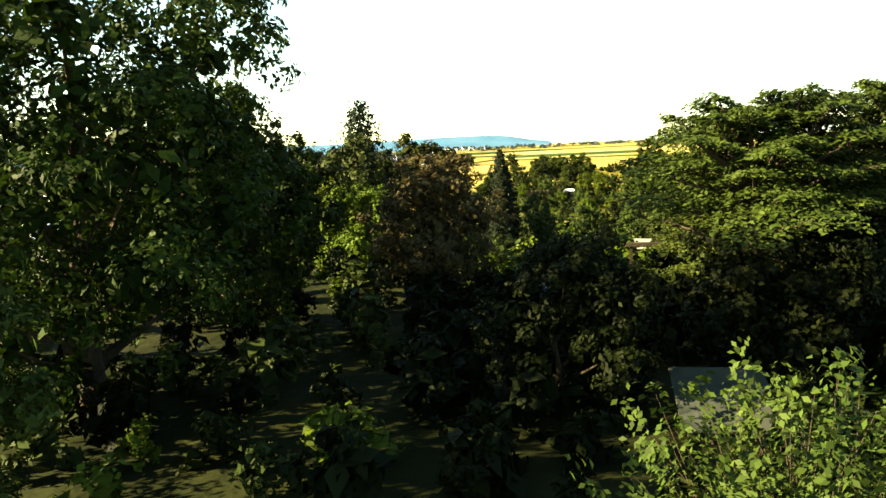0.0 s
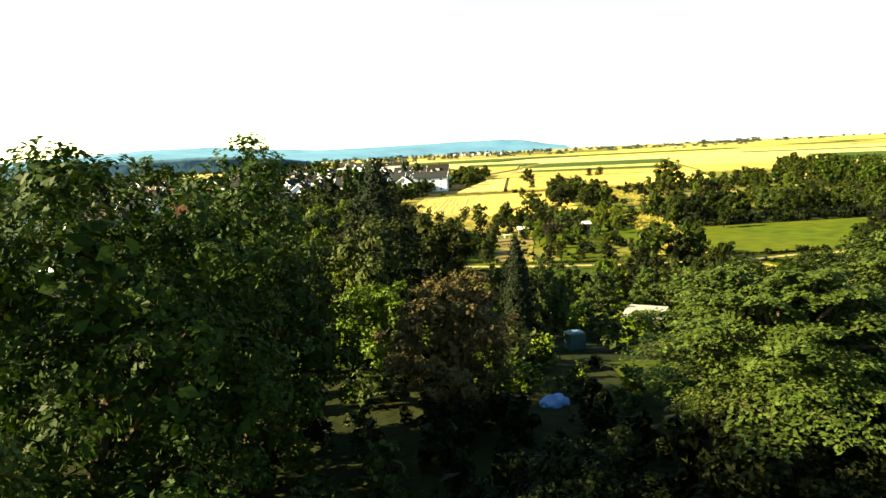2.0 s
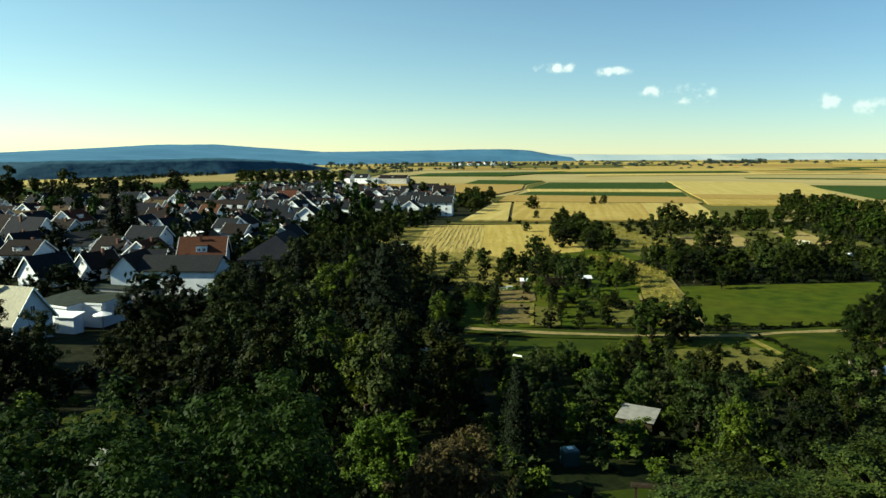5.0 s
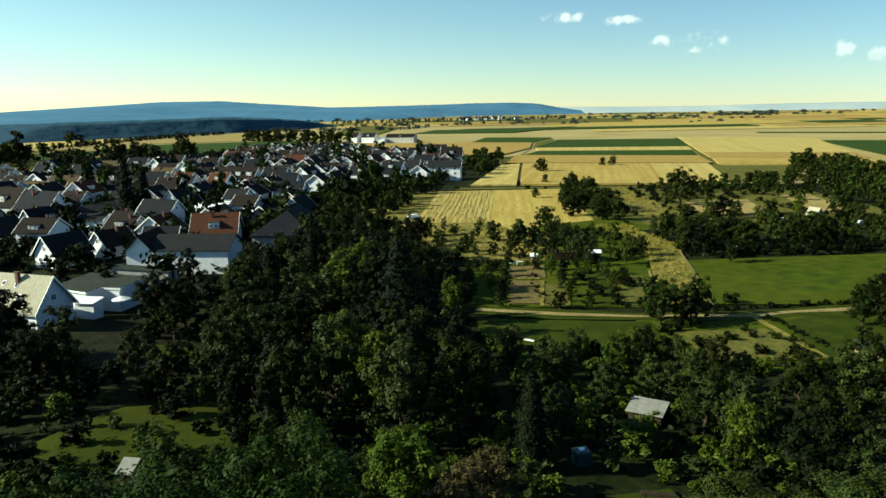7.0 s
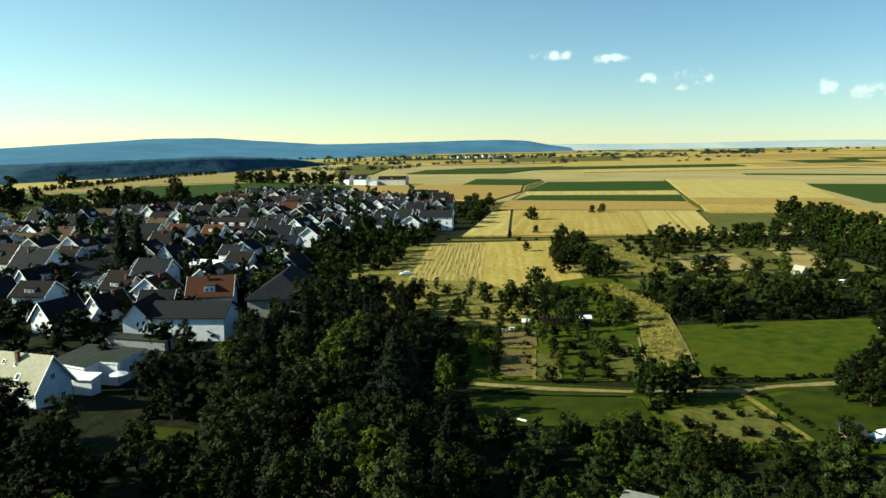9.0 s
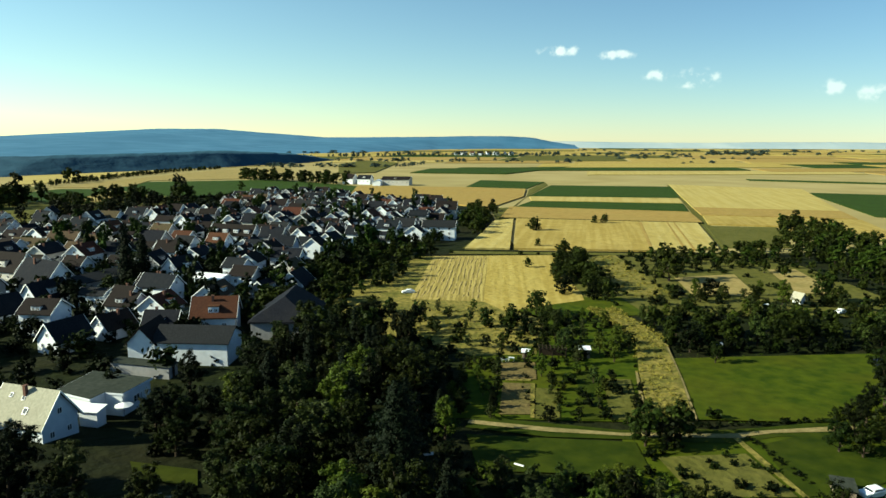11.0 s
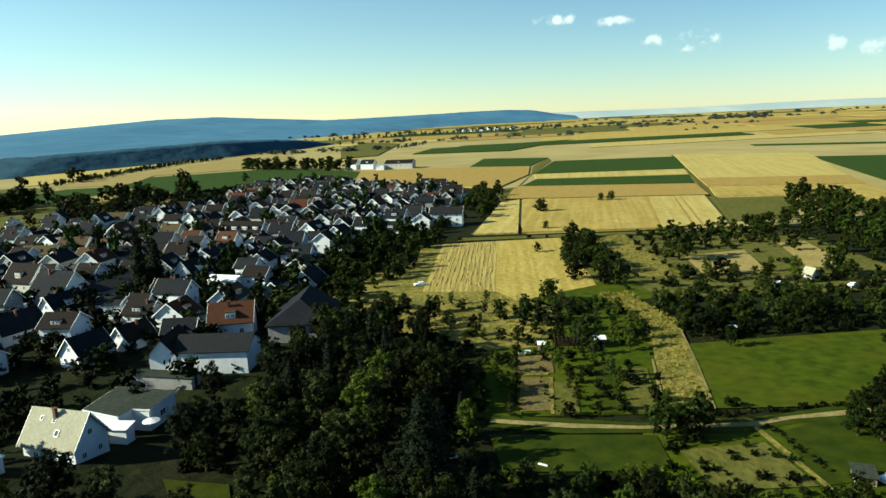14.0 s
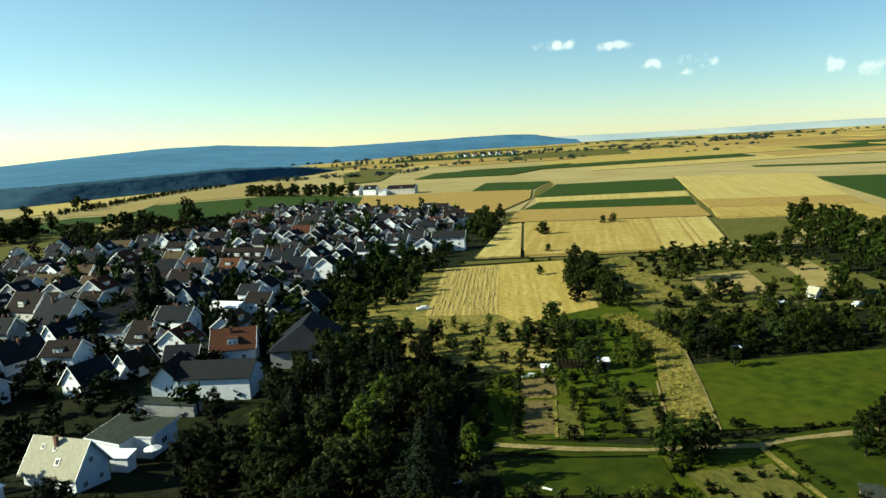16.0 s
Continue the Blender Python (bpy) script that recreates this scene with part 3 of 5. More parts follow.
# ---- trees ----
def leaf_cloud(centres, normals, rng, size, per, spread, up=0.35):
    """Bunches of folded leaves round the given twigs, as an array of corners, four to a leaf."""
    k = len(centres) * per
    c = np.repeat(centres, per, 0) + rng.normal(0, spread, (k, 3))
    nrm = np.repeat(normals, per, 0) + rng.normal(0, 0.36, (k, 3)) + np.array((0, 0, up))
    nrm /= np.linalg.norm(nrm, axis=1)[:, None]
    t = np.cross(nrm, rng.normal(0, 1, (k, 3)))
    t /= np.linalg.norm(t, axis=1)[:, None] + 1e-6
    b = np.cross(nrm, t)
    s = size * rng.uniform(0.6, 1.35, (k, 1))
    return np.stack([c - t * s, c + b * s * 0.55 + nrm * s * 0.18, c + t * s, c - b * s * 0.55 + nrm * s * 0.18], 1).reshape(-1, 3)


def quad_mesh(name, v, materials, index=None):
    """A mesh of loose four-cornered leaves."""
    me = bpy.data.meshes.new(name)
    n = len(v) // 4
    me.vertices.add(len(v))
    me.vertices.foreach_set("co", np.asarray(v, np.float32).ravel())
    me.loops.add(4 * n)
    me.loops.foreach_set("vertex_index", np.arange(4 * n, dtype=np.int32))
    me.polygons.add(n)
    me.polygons.foreach_set("loop_start", np.arange(0, 4 * n, 4, dtype=np.int32))
    for m in materials:
        me.materials.append(m)
    if index is not None:
        me.polygons.foreach_set("material_index", np.asarray(index, np.int32))
    me.update(calc_edges=True)
    return me


def lobes_of(rng, h, r, base, count, flat=1.0, lobe=1.0, taper=0.55):
    """Lobes that make up a broad crown between base and top h."""
    out = [(np.array((0, 0, base + (h - base) * 0.5)), r * 0.62, (h - base) * 0.44)]
    for i in range(count):
        a = i * 2.4 + rng.uniform(-0.4, 0.4)
        f = (i + 0.5) / count
        zz = base + (h - base) * (0.12 + 0.8 * f)
        rr = r * (0.74 - taper * abs(f - 0.35)) * rng.uniform(0.75, 1.1)
        s = r * rng.uniform(0.28, 0.44) * lobe
        out.append((np.array((math.cos(a) * rr, math.sin(a) * rr, min(zz, h - s * 0.8))), s, s * rng.uniform(0.7, 0.95) * flat))
    return out


def crown_leaves(seed, h, r, base, size, twigs, per, count=11, fill=1.0, flat=1.0, lobe=1.0, taper=0.55, core=0.14):
    """Tufts of leaves over the lobes, each rounded like a small crown, and coarser leaves within that close the tree."""
    rng = np.random.default_rng(seed)
    lobes = lobes_of(rng, h, r, base, count, flat, lobe, taper)
    area = np.array([l[1] * l[2] for l in lobes])
    cens, rads = np.array([l[0] for l in lobes]), np.array([(l[1], l[1], l[2]) for l in lobes])

    def around(n, lo, hi):
        pick = rng.choice(len(lobes), n, p=area / area.sum())
        d = rng.normal(0, 1, (n, 3))
        d[:, 2] += 0.25
        d /= np.linalg.norm(d, axis=1)[:, None]
        return cens[pick] + d * rads[pick] * rng.uniform(lo, hi, (n, 1)), d

    tufts, out_d = around(max(12, twigs // 16), 0.82, 1.08)
    keep = np.ones(len(tufts), bool)
    for l in lobes:
        q = (tufts - l[0]) / np.array((l[1], l[1], l[2]))
        keep &= (q * q).sum(1) > 0.42
    tufts, out_d = tufts[keep], out_d[keep]
    tr = 0.085 * r + 0.11
    which = rng.integers(0, len(tufts), twigs)
    d = rng.normal(0, 1, (twigs, 3)) + 0.5 * out_d[which]
    d /= np.linalg.norm(d, axis=1)[:, None]
    rad = tr * rng.uniform(0.65, 1.35, len(tufts))[which][:, None]
    pos = tufts[which] + d * rad * np.array((1.0, 1.0, 0.75)) * rng.uniform(0.55, 1.15, (twigs, 1))
    out = [leaf_cloud(pos, d + 0.25 * out_d[which], rng, size, per, size * 0.9)]
    n = int(fill * 9.4 / (1.1 * core * core) * max(1.0, (h - base) / (2 * r)))
    pos, d = around(n, 0.1, 0.6)
    out.append(leaf_cloud(pos, d, rng, core * r, 1, 0.02))
    return np.concatenate(out), lobes


def spray_leaves(seed, h, r, base, size, branches, per):
    """Flat feathery sprays on long branches in storeys, with dark gaps between them."""
    rng = np.random.default_rng(seed)
    pos, nrm, ends = [], [], [(np.array((0, 0, h * 0.5)), 0.3, 0.3)]
    for i in range(branches):
        f = (i + 0.5) / branches
        az, z0 = i * 2.4 + rng.uniform(-0.3, 0.3), base + (h - base) * (0.02 + 0.72 * f)
        ln = r * (1.0 - 0.72 * f ** 1.7) * rng.uniform(0.72, 1.12)
        rise, droop = 0.2 + 0.55 * f + rng.uniform(-0.1, 0.15), 0.22 + 0.1 * rng.random()
        ax, side = np.array((math.cos(az), math.sin(az), 0)), np.array((-math.sin(az), math.cos(az), 0))
        for k in range(13):
            q = 0.2 + 0.8 * (k + 0.5) / 13
            w = (0.3 * ln * (1.1 - q) + 0.28) * rng.uniform(0.75, 1.15)
            for sg in (-1, 1):
                for t in np.linspace(0.05, 1.0, 5):
                    c = ax * (ln * q + t * w * 0.55) + side * (sg * t * w)
                    c[2] = z0 + ln * (rise * q - droop * q * q) - 0.22 * t * t * w
                    pos.append(c)
                    nrm.append(ax * 0.35 + side * sg * 0.2 * t + np.array((0, 0, 1.0)))
        e = ax * ln * 0.85
        e[2] = z0 + ln * (rise * 0.85 - droop * 0.72)
        ends.append((e, 0.4, 0.3))
    return leaf_cloud(np.array(pos), np.array(nrm), rng, size, per, size * 0.7, 0.3), ends


def shoot_leaves(seed, h, r, size, stems, per):
    """Upright leafy shoots of a young shrub, their tips free."""
    rng = np.random.default_rng(seed)
    pos, nrm, ends = [], [], [(np.array((0, 0, h * 0.4)), 0.3, 0.3)]
    for i in range(stems):
        az, lean = i * 2.4, r * math.sqrt((i + 0.5) / stems) * rng.uniform(0.8, 1.1)
        top = h * rng.uniform(0.72, 1.0) * (1 - 0.3 * (lean / r) ** 2)
        bend = rng.uniform(-0.25, 0.25, 2)
        for q in np.linspace(0.12, 1.0, 16):
            a = q * 9 + i
            wide = 0.2 * (1.15 - q) + 0.05
            c = np.array((math.cos(az) * lean * q ** 0.8 + bend[0] * q * q + math.cos(a) * wide, math.sin(az) * lean * q ** 0.8 + bend[1] * q * q + math.sin(a) * wide, top * q))
            pos.append(c)
            nrm.append(np.array((math.cos(a), math.sin(a), 0.7)))
        ends.append((pos[-1] * 0.96, 0.4, 0.3))
    return leaf_cloud(np.array(pos), np.array(nrm), rng, size, per, size * 1.5, 0.2), ends


def trunk_mesh(seed, h, r, base, lobes):
    rnd = random.Random(seed)
    bm = bmesh.new()
    tr = 0.016 * h + 0.02 * r
    top = base + (h - base) * 0.6
    pts = [(0.15 * rnd.uniform(-1, 1) * k, 0.15 * rnd.uniform(-1, 1) * k, -0.4 + (top + 0.4) * k / 4) for k in range(5)]
    tube(bm, pts, [tr * 1.5, tr, tr * 0.8, tr * 0.55, tr * 0.25], 8)
    for c, a, b in lobes[1:]:
        z0 = max(base * 0.75, min(c[2] - a, top * 0.9)) * rnd.uniform(0.8, 1.0)
        k = (z0 + 0.4) / (top + 0.4)
        mid = (c[0] * 0.5 + rnd.uniform(-0.2, 0.2), c[1] * 0.5 + rnd.uniform(-0.2, 0.2), z0 * 0.55 + c[2] * 0.45)
        tube(bm, [(0, 0, z0), mid, tuple(c)], [tr * (0.75 - 0.45 * k), tr * 0.3, tr * 0.08], 5)
    me = bpy.data.meshes.new("trunk")
    bm.to_mesh(me)
    bm.free()
    me.materials.append(M["bark"])
    return me


def conifer_leaves(seed, h, r, base, size, twigs, per, column=False):
    rng = np.random.default_rng(seed)
    u = 1 - rng.uniform(0, 1, twigs) ** 0.62
    a = rng.uniform(0, math.tau, twigs)
    if column:
        prof = r * np.minimum(1, 2.2 * (1 - u)) ** 0.8 * (0.85 + 0.15 * np.sin(a * 3))
        fr = rng.uniform(0.6, 1.03, twigs)
    else:
        whorl = (u * h / 0.75) % 1
        prof = r * (1.03 - u) ** 0.5 * (1.08 - 0.45 * whorl) * (0.8 + 0.2 * np.sin(a * 5 + u * 40))
        fr = rng.uniform(0.25, 1.05, twigs)
    p = np.stack([np.cos(a) * prof * fr, np.sin(a) * prof * fr, base + u * (h - base)], 1)
    d = np.stack([np.cos(a), np.sin(a), np.full(twigs, 0.2 if column else 0.5)], 1)
    return leaf_cloud(p, d, rng, size, per, size * 0.8, 0.2)


def at(x, y, turn=0.0, s=1.0, sz=None):
    return Matrix.LocRotScale((x, y, gz(x, y) - 0.05), Euler((0, 0, turn)), (s, s, sz or s))


LABELS = {"haze": "distant tree, haze put into its leaf colour", "green": "leafy green deciduous garden tree", "leafy": "round leafy green tree, leaf colour lightened as sunlit", "dark": "dense dark green garden tree", "grey": "grey-green leafy fruit tree", "bright": "light green leafy garden tree",
          "red": "fruit tree with dull reddish foliage", "spruce": "dark pointed conifer among leafy trees", "walnut": "leafy green garden tree", "sumac": "pale green feathery garden tree", "nut": "leafy green garden tree"}


class Model:
    """The meshes of one tree, linked anew for every copy, and the leaf array for joined masses."""
    def __init__(self, seed, h, r, base, leaf, size, twigs, per, count=9, fill=1.0, cone=False, column=False, flat=1.0, lobe=1.0, taper=0.55, habit="", core=0.14):
        self.h, self.leaf = h, leaf
        if cone or column:
            self.leaves = conifer_leaves(seed, h, r, base, size, twigs, per, column)
            bm = bmesh.new()
            tube(bm, [(0, 0, -0.4), (0, 0, h * 0.5), (0, 0, h * 0.97)], [0.02 * h, 0.013 * h, 0.02], 7)
            self.trunk = bpy.data.meshes.new("trunk")
            bm.to_mesh(self.trunk)
            bm.free()
            self.trunk.materials.append(M["bark"])
        else:
            if habit == "spray":
                self.leaves, lobes = spray_leaves(seed, h, r, base, size, twigs, per)
            elif habit == "shoots":
                self.leaves, lobes = shoot_leaves(seed, h, r, size, twigs, per)
            else:
                self.leaves, lobes = crown_leaves(seed, h, r, base, size, twigs, per, count, fill, flat, lobe, taper, core)
            self.trunk = trunk_mesh(seed, h * (0.3 if habit == "shoots" else 1.0), r * (0.3 if habit == "shoots" else 1.0), base, lobes)
        self.crown = None

    def put(self, x, y, h=None, turn=0.0, wide=1.0, group="", label="", name="tree", category="tree"):
        if self.crown is None:
            self.crown = quad_mesh("crown", self.leaves, [LEAF[self.leaf]])
        s = (h or self.h) / self.h
        ob = empty(name, at(x, y, turn, s * wide, s), label or LABELS[self.leaf], category, group)
        link("trunk", self.trunk, ob)
        link("crown", self.crown, ob)
        return ob


def spots(region, step, hmin, hmax, seed, models, jitter=0.45):
    """Shaken grid of places inside a region, each with a model, height, turn and spread."""
    rnd = random.Random(seed)
    x0, y0, x1, y1, inside = region
    out, y = [], y0
    while y < y1:
        x = x0
        while x < x1:
            px, py = x + rnd.uniform(-jitter, jitter) * step, y + rnd.uniform(-jitter, jitter) * step
            m, h, t, w = rnd.choice(models), rnd.uniform(hmin, hmax), rnd.uniform(0, 6.28), rnd.uniform(0.85, 1.2)
            if inside(px, py):
                out.append((m, px, py, h, t, w))
            x += step
        y += step
    return out


def mass(name, label, category, places, stems=True):
    """Far or low growth that nobody could count, joined into one mesh."""
    keys = sorted({p[0].leaf for p in places})
    vs, mi = [], []
    for m, x, y, h, t, w in places:
        s = h / m.h
        c, d = math.cos(t), math.sin(t)
        v = m.leaves * np.array((s * w, s * w, s))
        v = np.stack([v[:, 0] * c - v[:, 1] * d + x, v[:, 0] * d + v[:, 1] * c + y, v[:, 2] + gz(x, y) - 0.05 - 0.08 * h], 1)
        vs.append(v)
        mi.append(np.full(len(v) // 4, keys.index(m.leaf)))
        if stems:
            r = 0.025 * h
            q = [(x - r, y, -0.3), (x + r, y, -0.3), (x + r * 0.6, y, h * 0.5), (x - r * 0.6, y, h * 0.5), (x, y - r, -0.3), (x, y + r, -0.3), (x, y + r * 0.6, h * 0.5), (x, y - r * 0.6, h * 0.5)]
            vs.append(np.array(q) + np.array((0, 0, gz(x, y))))
            mi.append(np.full(2, len(keys)))
    ob = new(name, quad_mesh(name, np.concatenate(vs), [LEAF[k] for k in keys] + [M["bark"]], np.concatenate(mi)))
    return tagged(ob, label, category, kind="stuff")


def grove(models, region, step, hmin, hmax, seed, group, jitter=0.45, joined=""):
    if joined:
        return mass(joined, group, "trees", spots(region, step, hmin, hmax, seed, models, jitter))
    for m, x, y, h, t, w in spots(region, step, hmin, hmax, seed, models, jitter):
        m.put(x, y, h, t, w, group)


def single(name, label, category, x, y, turn=0.0, **kw):
    kw.setdefault("core", 0.055)
    return Model(**kw).put(x, y, None, turn, 1.0, "", label, name, category)


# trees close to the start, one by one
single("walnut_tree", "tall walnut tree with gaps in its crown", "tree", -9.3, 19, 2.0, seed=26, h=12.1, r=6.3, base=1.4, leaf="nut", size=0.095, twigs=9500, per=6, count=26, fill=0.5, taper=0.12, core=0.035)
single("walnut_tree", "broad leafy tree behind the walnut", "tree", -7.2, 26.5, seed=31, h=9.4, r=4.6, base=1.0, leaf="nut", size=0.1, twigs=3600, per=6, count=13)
single("elder_tree", "tall sunlit elder tree beside the walnut", "tree", -8.6, 10.2, seed=12, h=9.0, r=2.7, base=0.3, leaf="sumac", size=0.075, twigs=3600, per=6, count=16)
# added out of view on the left to throw shade over the undergrowth
single("elder_tree", "unseen leafy tree added to shade the garden", "tree", -14.5, 6.5, seed=33, h=9.5, r=3.6, base=0.6, leaf="green", size=0.1, twigs=2400, per=5, count=14)
# dark leaf colour here stands for the shade on this tree
single("plum_tree", "small plum tree with leaves darkened for shade", "tree", 3.6, 16.5, seed=13, h=4.7, r=2.4, base=0.5, leaf="dark", size=0.07, twigs=2800, per=6)
single("fruit_tree", "round fruit tree with reddish upright shoots", "tree", 0.9, 30, seed=14, h=6.4, r=3.1, base=0.6, leaf="red", size=0.085, twigs=2600, per=6)
single("fruit_tree", "yellowish green fruit tree in the garden", "tree", -3.0, 36.5, seed=15, h=5.4, r=2.6, base=0.6, leaf="bright", size=0.09, twigs=1900, per=6)
single("sumac_tree", "wide tree with layered sunlit branches", "tree", 10.8, 21.0, seed=16, h=8.4, r=5.0, base=4.2, leaf="sumac", size=0.085, twigs=64, per=5, habit="spray")
single("sumac_tree", "tall leafy tree with layered branches", "tree", 17.0, 23, seed=17, h=9.4, r=5.0, base=3.6, leaf="sumac", size=0.085, twigs=66, per=5, habit="spray")
single("sumac_tree", "smaller feathery tree with spreading branches", "tree", 13.6, 28.5, 1.0, seed=47, h=6.6, r=3.8, base=1.4, leaf="sumac", size=0.085, twigs=48, per=5, habit="spray")
# two dark bushes added to stand for the black shade under the crowns
single("shade_bush", "added dark bush standing in for shade below the tree", "shrub", 9.6, 18.0, seed=41, h=4.2, r=2.8, base=0.1, leaf="dark", size=0.09, twigs=1800, per=5)
single("shade_bush", "added spreading dark bush standing in for shade", "shrub", 13.8, 19.6, seed=42, h=4.6, r=3.0, base=0.1, leaf="dark", size=0.09, twigs=1800, per=5)
single("shrub", "bright green shrub of tall upright shoots", "shrub", 4.3, 6.6, seed=18, h=4.6, r=2.3, base=0.3, leaf="sumac", size=0.06, twigs=95, per=10, habit="shoots")
single("spruce", "dark tall spruce among the garden trees", "tree", -4.6, 66, seed=21, h=14.4, r=5.6, base=0.6, leaf="spruce", size=0.15, twigs=3200, per=5, cone=True)
single("thuja", "slender dark columnar thuja in the garden", "tree", 5.3, 42, seed=22, h=7.2, r=1.15, base=0.1, leaf="spruce", size=0.09, twigs=2200, per=5, column=True)

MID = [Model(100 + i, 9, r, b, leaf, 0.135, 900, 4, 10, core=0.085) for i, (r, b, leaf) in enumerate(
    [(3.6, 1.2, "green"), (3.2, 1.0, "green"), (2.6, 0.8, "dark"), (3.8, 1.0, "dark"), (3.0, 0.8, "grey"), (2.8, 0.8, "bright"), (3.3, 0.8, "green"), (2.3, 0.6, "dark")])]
GARDEN = MID[4:7] + [Model(130 + i, 9, r, b, leaf, 0.13, 900, 4, 12, core=0.085) for i, (r, b, leaf) in enumerate([(3.4, 0.8, "grey"), (3.0, 0.6, "sumac"), (2.6, 0.6, "grey"), (3.2, 0.8, "bright")])]
ROUND = [Model(300 + i, 9, r, b, leaf, 0.15, 950, 5, 9, lobe=1.25) for i, (r, b, leaf) in enumerate([(4.0, 0.8, "leafy"), (3.6, 0.7, "leafy"), (3.8, 0.8, "dark"), (4.2, 0.8, "leafy")])]
CONES = [Model(150 + i, 9, r, 0.4, "spruce", 0.16, 800, 5, cone=True) for i, r in enumerate((2.0, 2.4))]
FAR = [Model(200 + i, 9, r, b, leaf, 0.32, 100, 4, 7, core=0.22) for i, (r, b, leaf) in enumerate(
    [(3.8, 0.6, "leafy"), (3.2, 0.5, "green"), (4.0, 0.5, "leafy"), (3.4, 0.4, "walnut")])]
FARISH = [Model(240 + i, 9, r, b, leaf, 0.23, 200, 4, 8, core=0.2) for i, (r, b, leaf) in enumerate([(3.4, 0.8, "green"), (3.0, 0.6, "dark"), (3.6, 0.6, "green"), (2.8, 0.5, "dark")])]
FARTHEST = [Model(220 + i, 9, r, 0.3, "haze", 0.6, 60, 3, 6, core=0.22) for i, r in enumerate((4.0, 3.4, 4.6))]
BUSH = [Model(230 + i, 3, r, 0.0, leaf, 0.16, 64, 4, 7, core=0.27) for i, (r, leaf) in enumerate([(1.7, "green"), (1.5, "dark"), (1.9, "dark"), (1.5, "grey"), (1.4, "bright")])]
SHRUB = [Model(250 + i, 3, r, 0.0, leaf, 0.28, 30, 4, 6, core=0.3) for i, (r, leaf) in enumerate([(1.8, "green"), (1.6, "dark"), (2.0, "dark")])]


# trees at the end of the track
for x, y, h, k in ((50.6, 80.6, 4.6, 0), (52.8, 79.0, 5.4, 1), (59.2, 89.2, 6.4, 2), (55.0, 84.6, 5.6, 3), (53.4, 86.4, 4.2, 1), (57.2, 81.2, 6.2, 0)):
    MID[k].put(x, y, h, x, 1.1, "trees at the end of the track")


def lawn_gap(x, y):
    return (7.4 < x < 11 and 38 < y < 44.6) or (-23 < x < -17 and 36 < y < 42) or (-31 < x < -12 and 43 < y < 56 and noise.noise((x * 0.3, y * 0.3, 3.0)) > -0.08) or (-38 < x < -25 and 62 < y < 78) or (9 < x < 15 and 32.5 < y < 40)


def on_strip(x, y):
    return abs(x - np.interp(y, [90, 112, 132, 156], [32.8, 37.4, 41.4, 38.5])) < 3.6


# the wood in the middle, gardens on both sides
grove(MID + CONES, (-26, 44, 4, 132, lambda x, y: x > -27 + max(0, 75 - y) * 0.35 and x < (1.5 if y < 76 else 0 if y < 90 else 0.5 - (y - 90) * 0.12) and not lawn_gap(x, y)), 5.3, 6.0, 9.6, 3, "trees of the middle wood")
grove(GARDEN + MID[:4] + MID[:3], (12, 26, 66, 66, lambda x, y: x > 13 and y < 66 and x < 24 + y * 0.7 and not (12 < x < 19 and 34 < y < 58) and not (x > 24 and y > 62 and x < 44)), 5.6, 4.2, 7.0, 4, "garden trees on the slope")
grove(GARDEN, (7, 46, 24, 72, lambda x, y: not (12 < x < 19 and y < 56)), 5.0, 3.2, 5.4, 6, "garden fruit trees")
def built_over(x, y):
    return (-60 < x < -39 and 69 < y < 104) or (-54 < x < -33 and 104 < y < 126) or (-37 < x < -20 and y > 128) or (-63 < x < -37 and y > 118)


grove(MID, (-48, 56, -24, 130, lambda x, y: not built_over(x, y) and not lawn_gap(x, y) and x < -26 + max(0, 75 - y) * 0.35), 5.6, 4.0, 7.5, 40, "trees behind the houses")
grove(MID, (-80, 44, -42, 78, lambda x, y: not built_over(x, y) and y > 52), 6.2, 3.5, 6.0, 41, "dark garden trees before the houses", joined="house_trees")
grove(ROUND * 2 + GARDEN + MID[:2], (42, 124, 100, 150, lambda x, y: y > 126 and not on_strip(x, y) and not (84 < x < 92 and y > 138) and y < 141), 5.0, 3.4, 7.0, 7, "dense row of dark trees behind the meadow", joined="meadow_trees")
grove(ROUND + MID[:2], (28, 152, 60, 236, lambda x, y: 1.6 < x - np.interp(y, [160, 176, 200, 235], [36, 30.5, 32.5, 40.5]) < 13 - max(0, y - 190) * 0.12 and y > 163), 5.2, 3.8, 7.4, 8, "dark trees and bushes beside the stubble field", joined="field_trees")
grove(GARDEN, (24, 118, 50, 152, lambda x, y: not on_strip(x, y)), 6.0, 2.6, 5.2, 48, "trees at the end of the gardens")
grove(ROUND * 2 + GARDEN + MID[:2], (56, 150, 100, 172, lambda x, y: not (83 < x < 92 and y > 150)), 6.8, 2.6, 5.6, 49, "leafy trees and hedges between dry fields", joined="hedge_trees")
grove(ROUND + GARDEN, (-22, 118, 22, 160, lambda x, y: y > 122 and x > -20 and not (7 < x < 20 and 120 < y < 128) and y < 158 - abs(x - 4) * 0.2), 7.4, 2.4, 4.2, 9, "orchard trees")
grove(GARDEN, (17, 106, 30, 150, lambda x, y: not on_strip(x, y)), 6.6, 2.4, 4.8, 42, "garden fruit trees")
grove(ROUND + GARDEN, (17, 90, 30, 110, lambda x, y: True), 4.0, 1.2, 2.6, 43, "garden fruit trees")
grove(MID, (54, 62, 90, 112, lambda x, y: x > 58 + abs(y - 84) * 0.2 and y < 110), 6.6, 4.2, 7.5, 10, "garden trees beside the paddock")
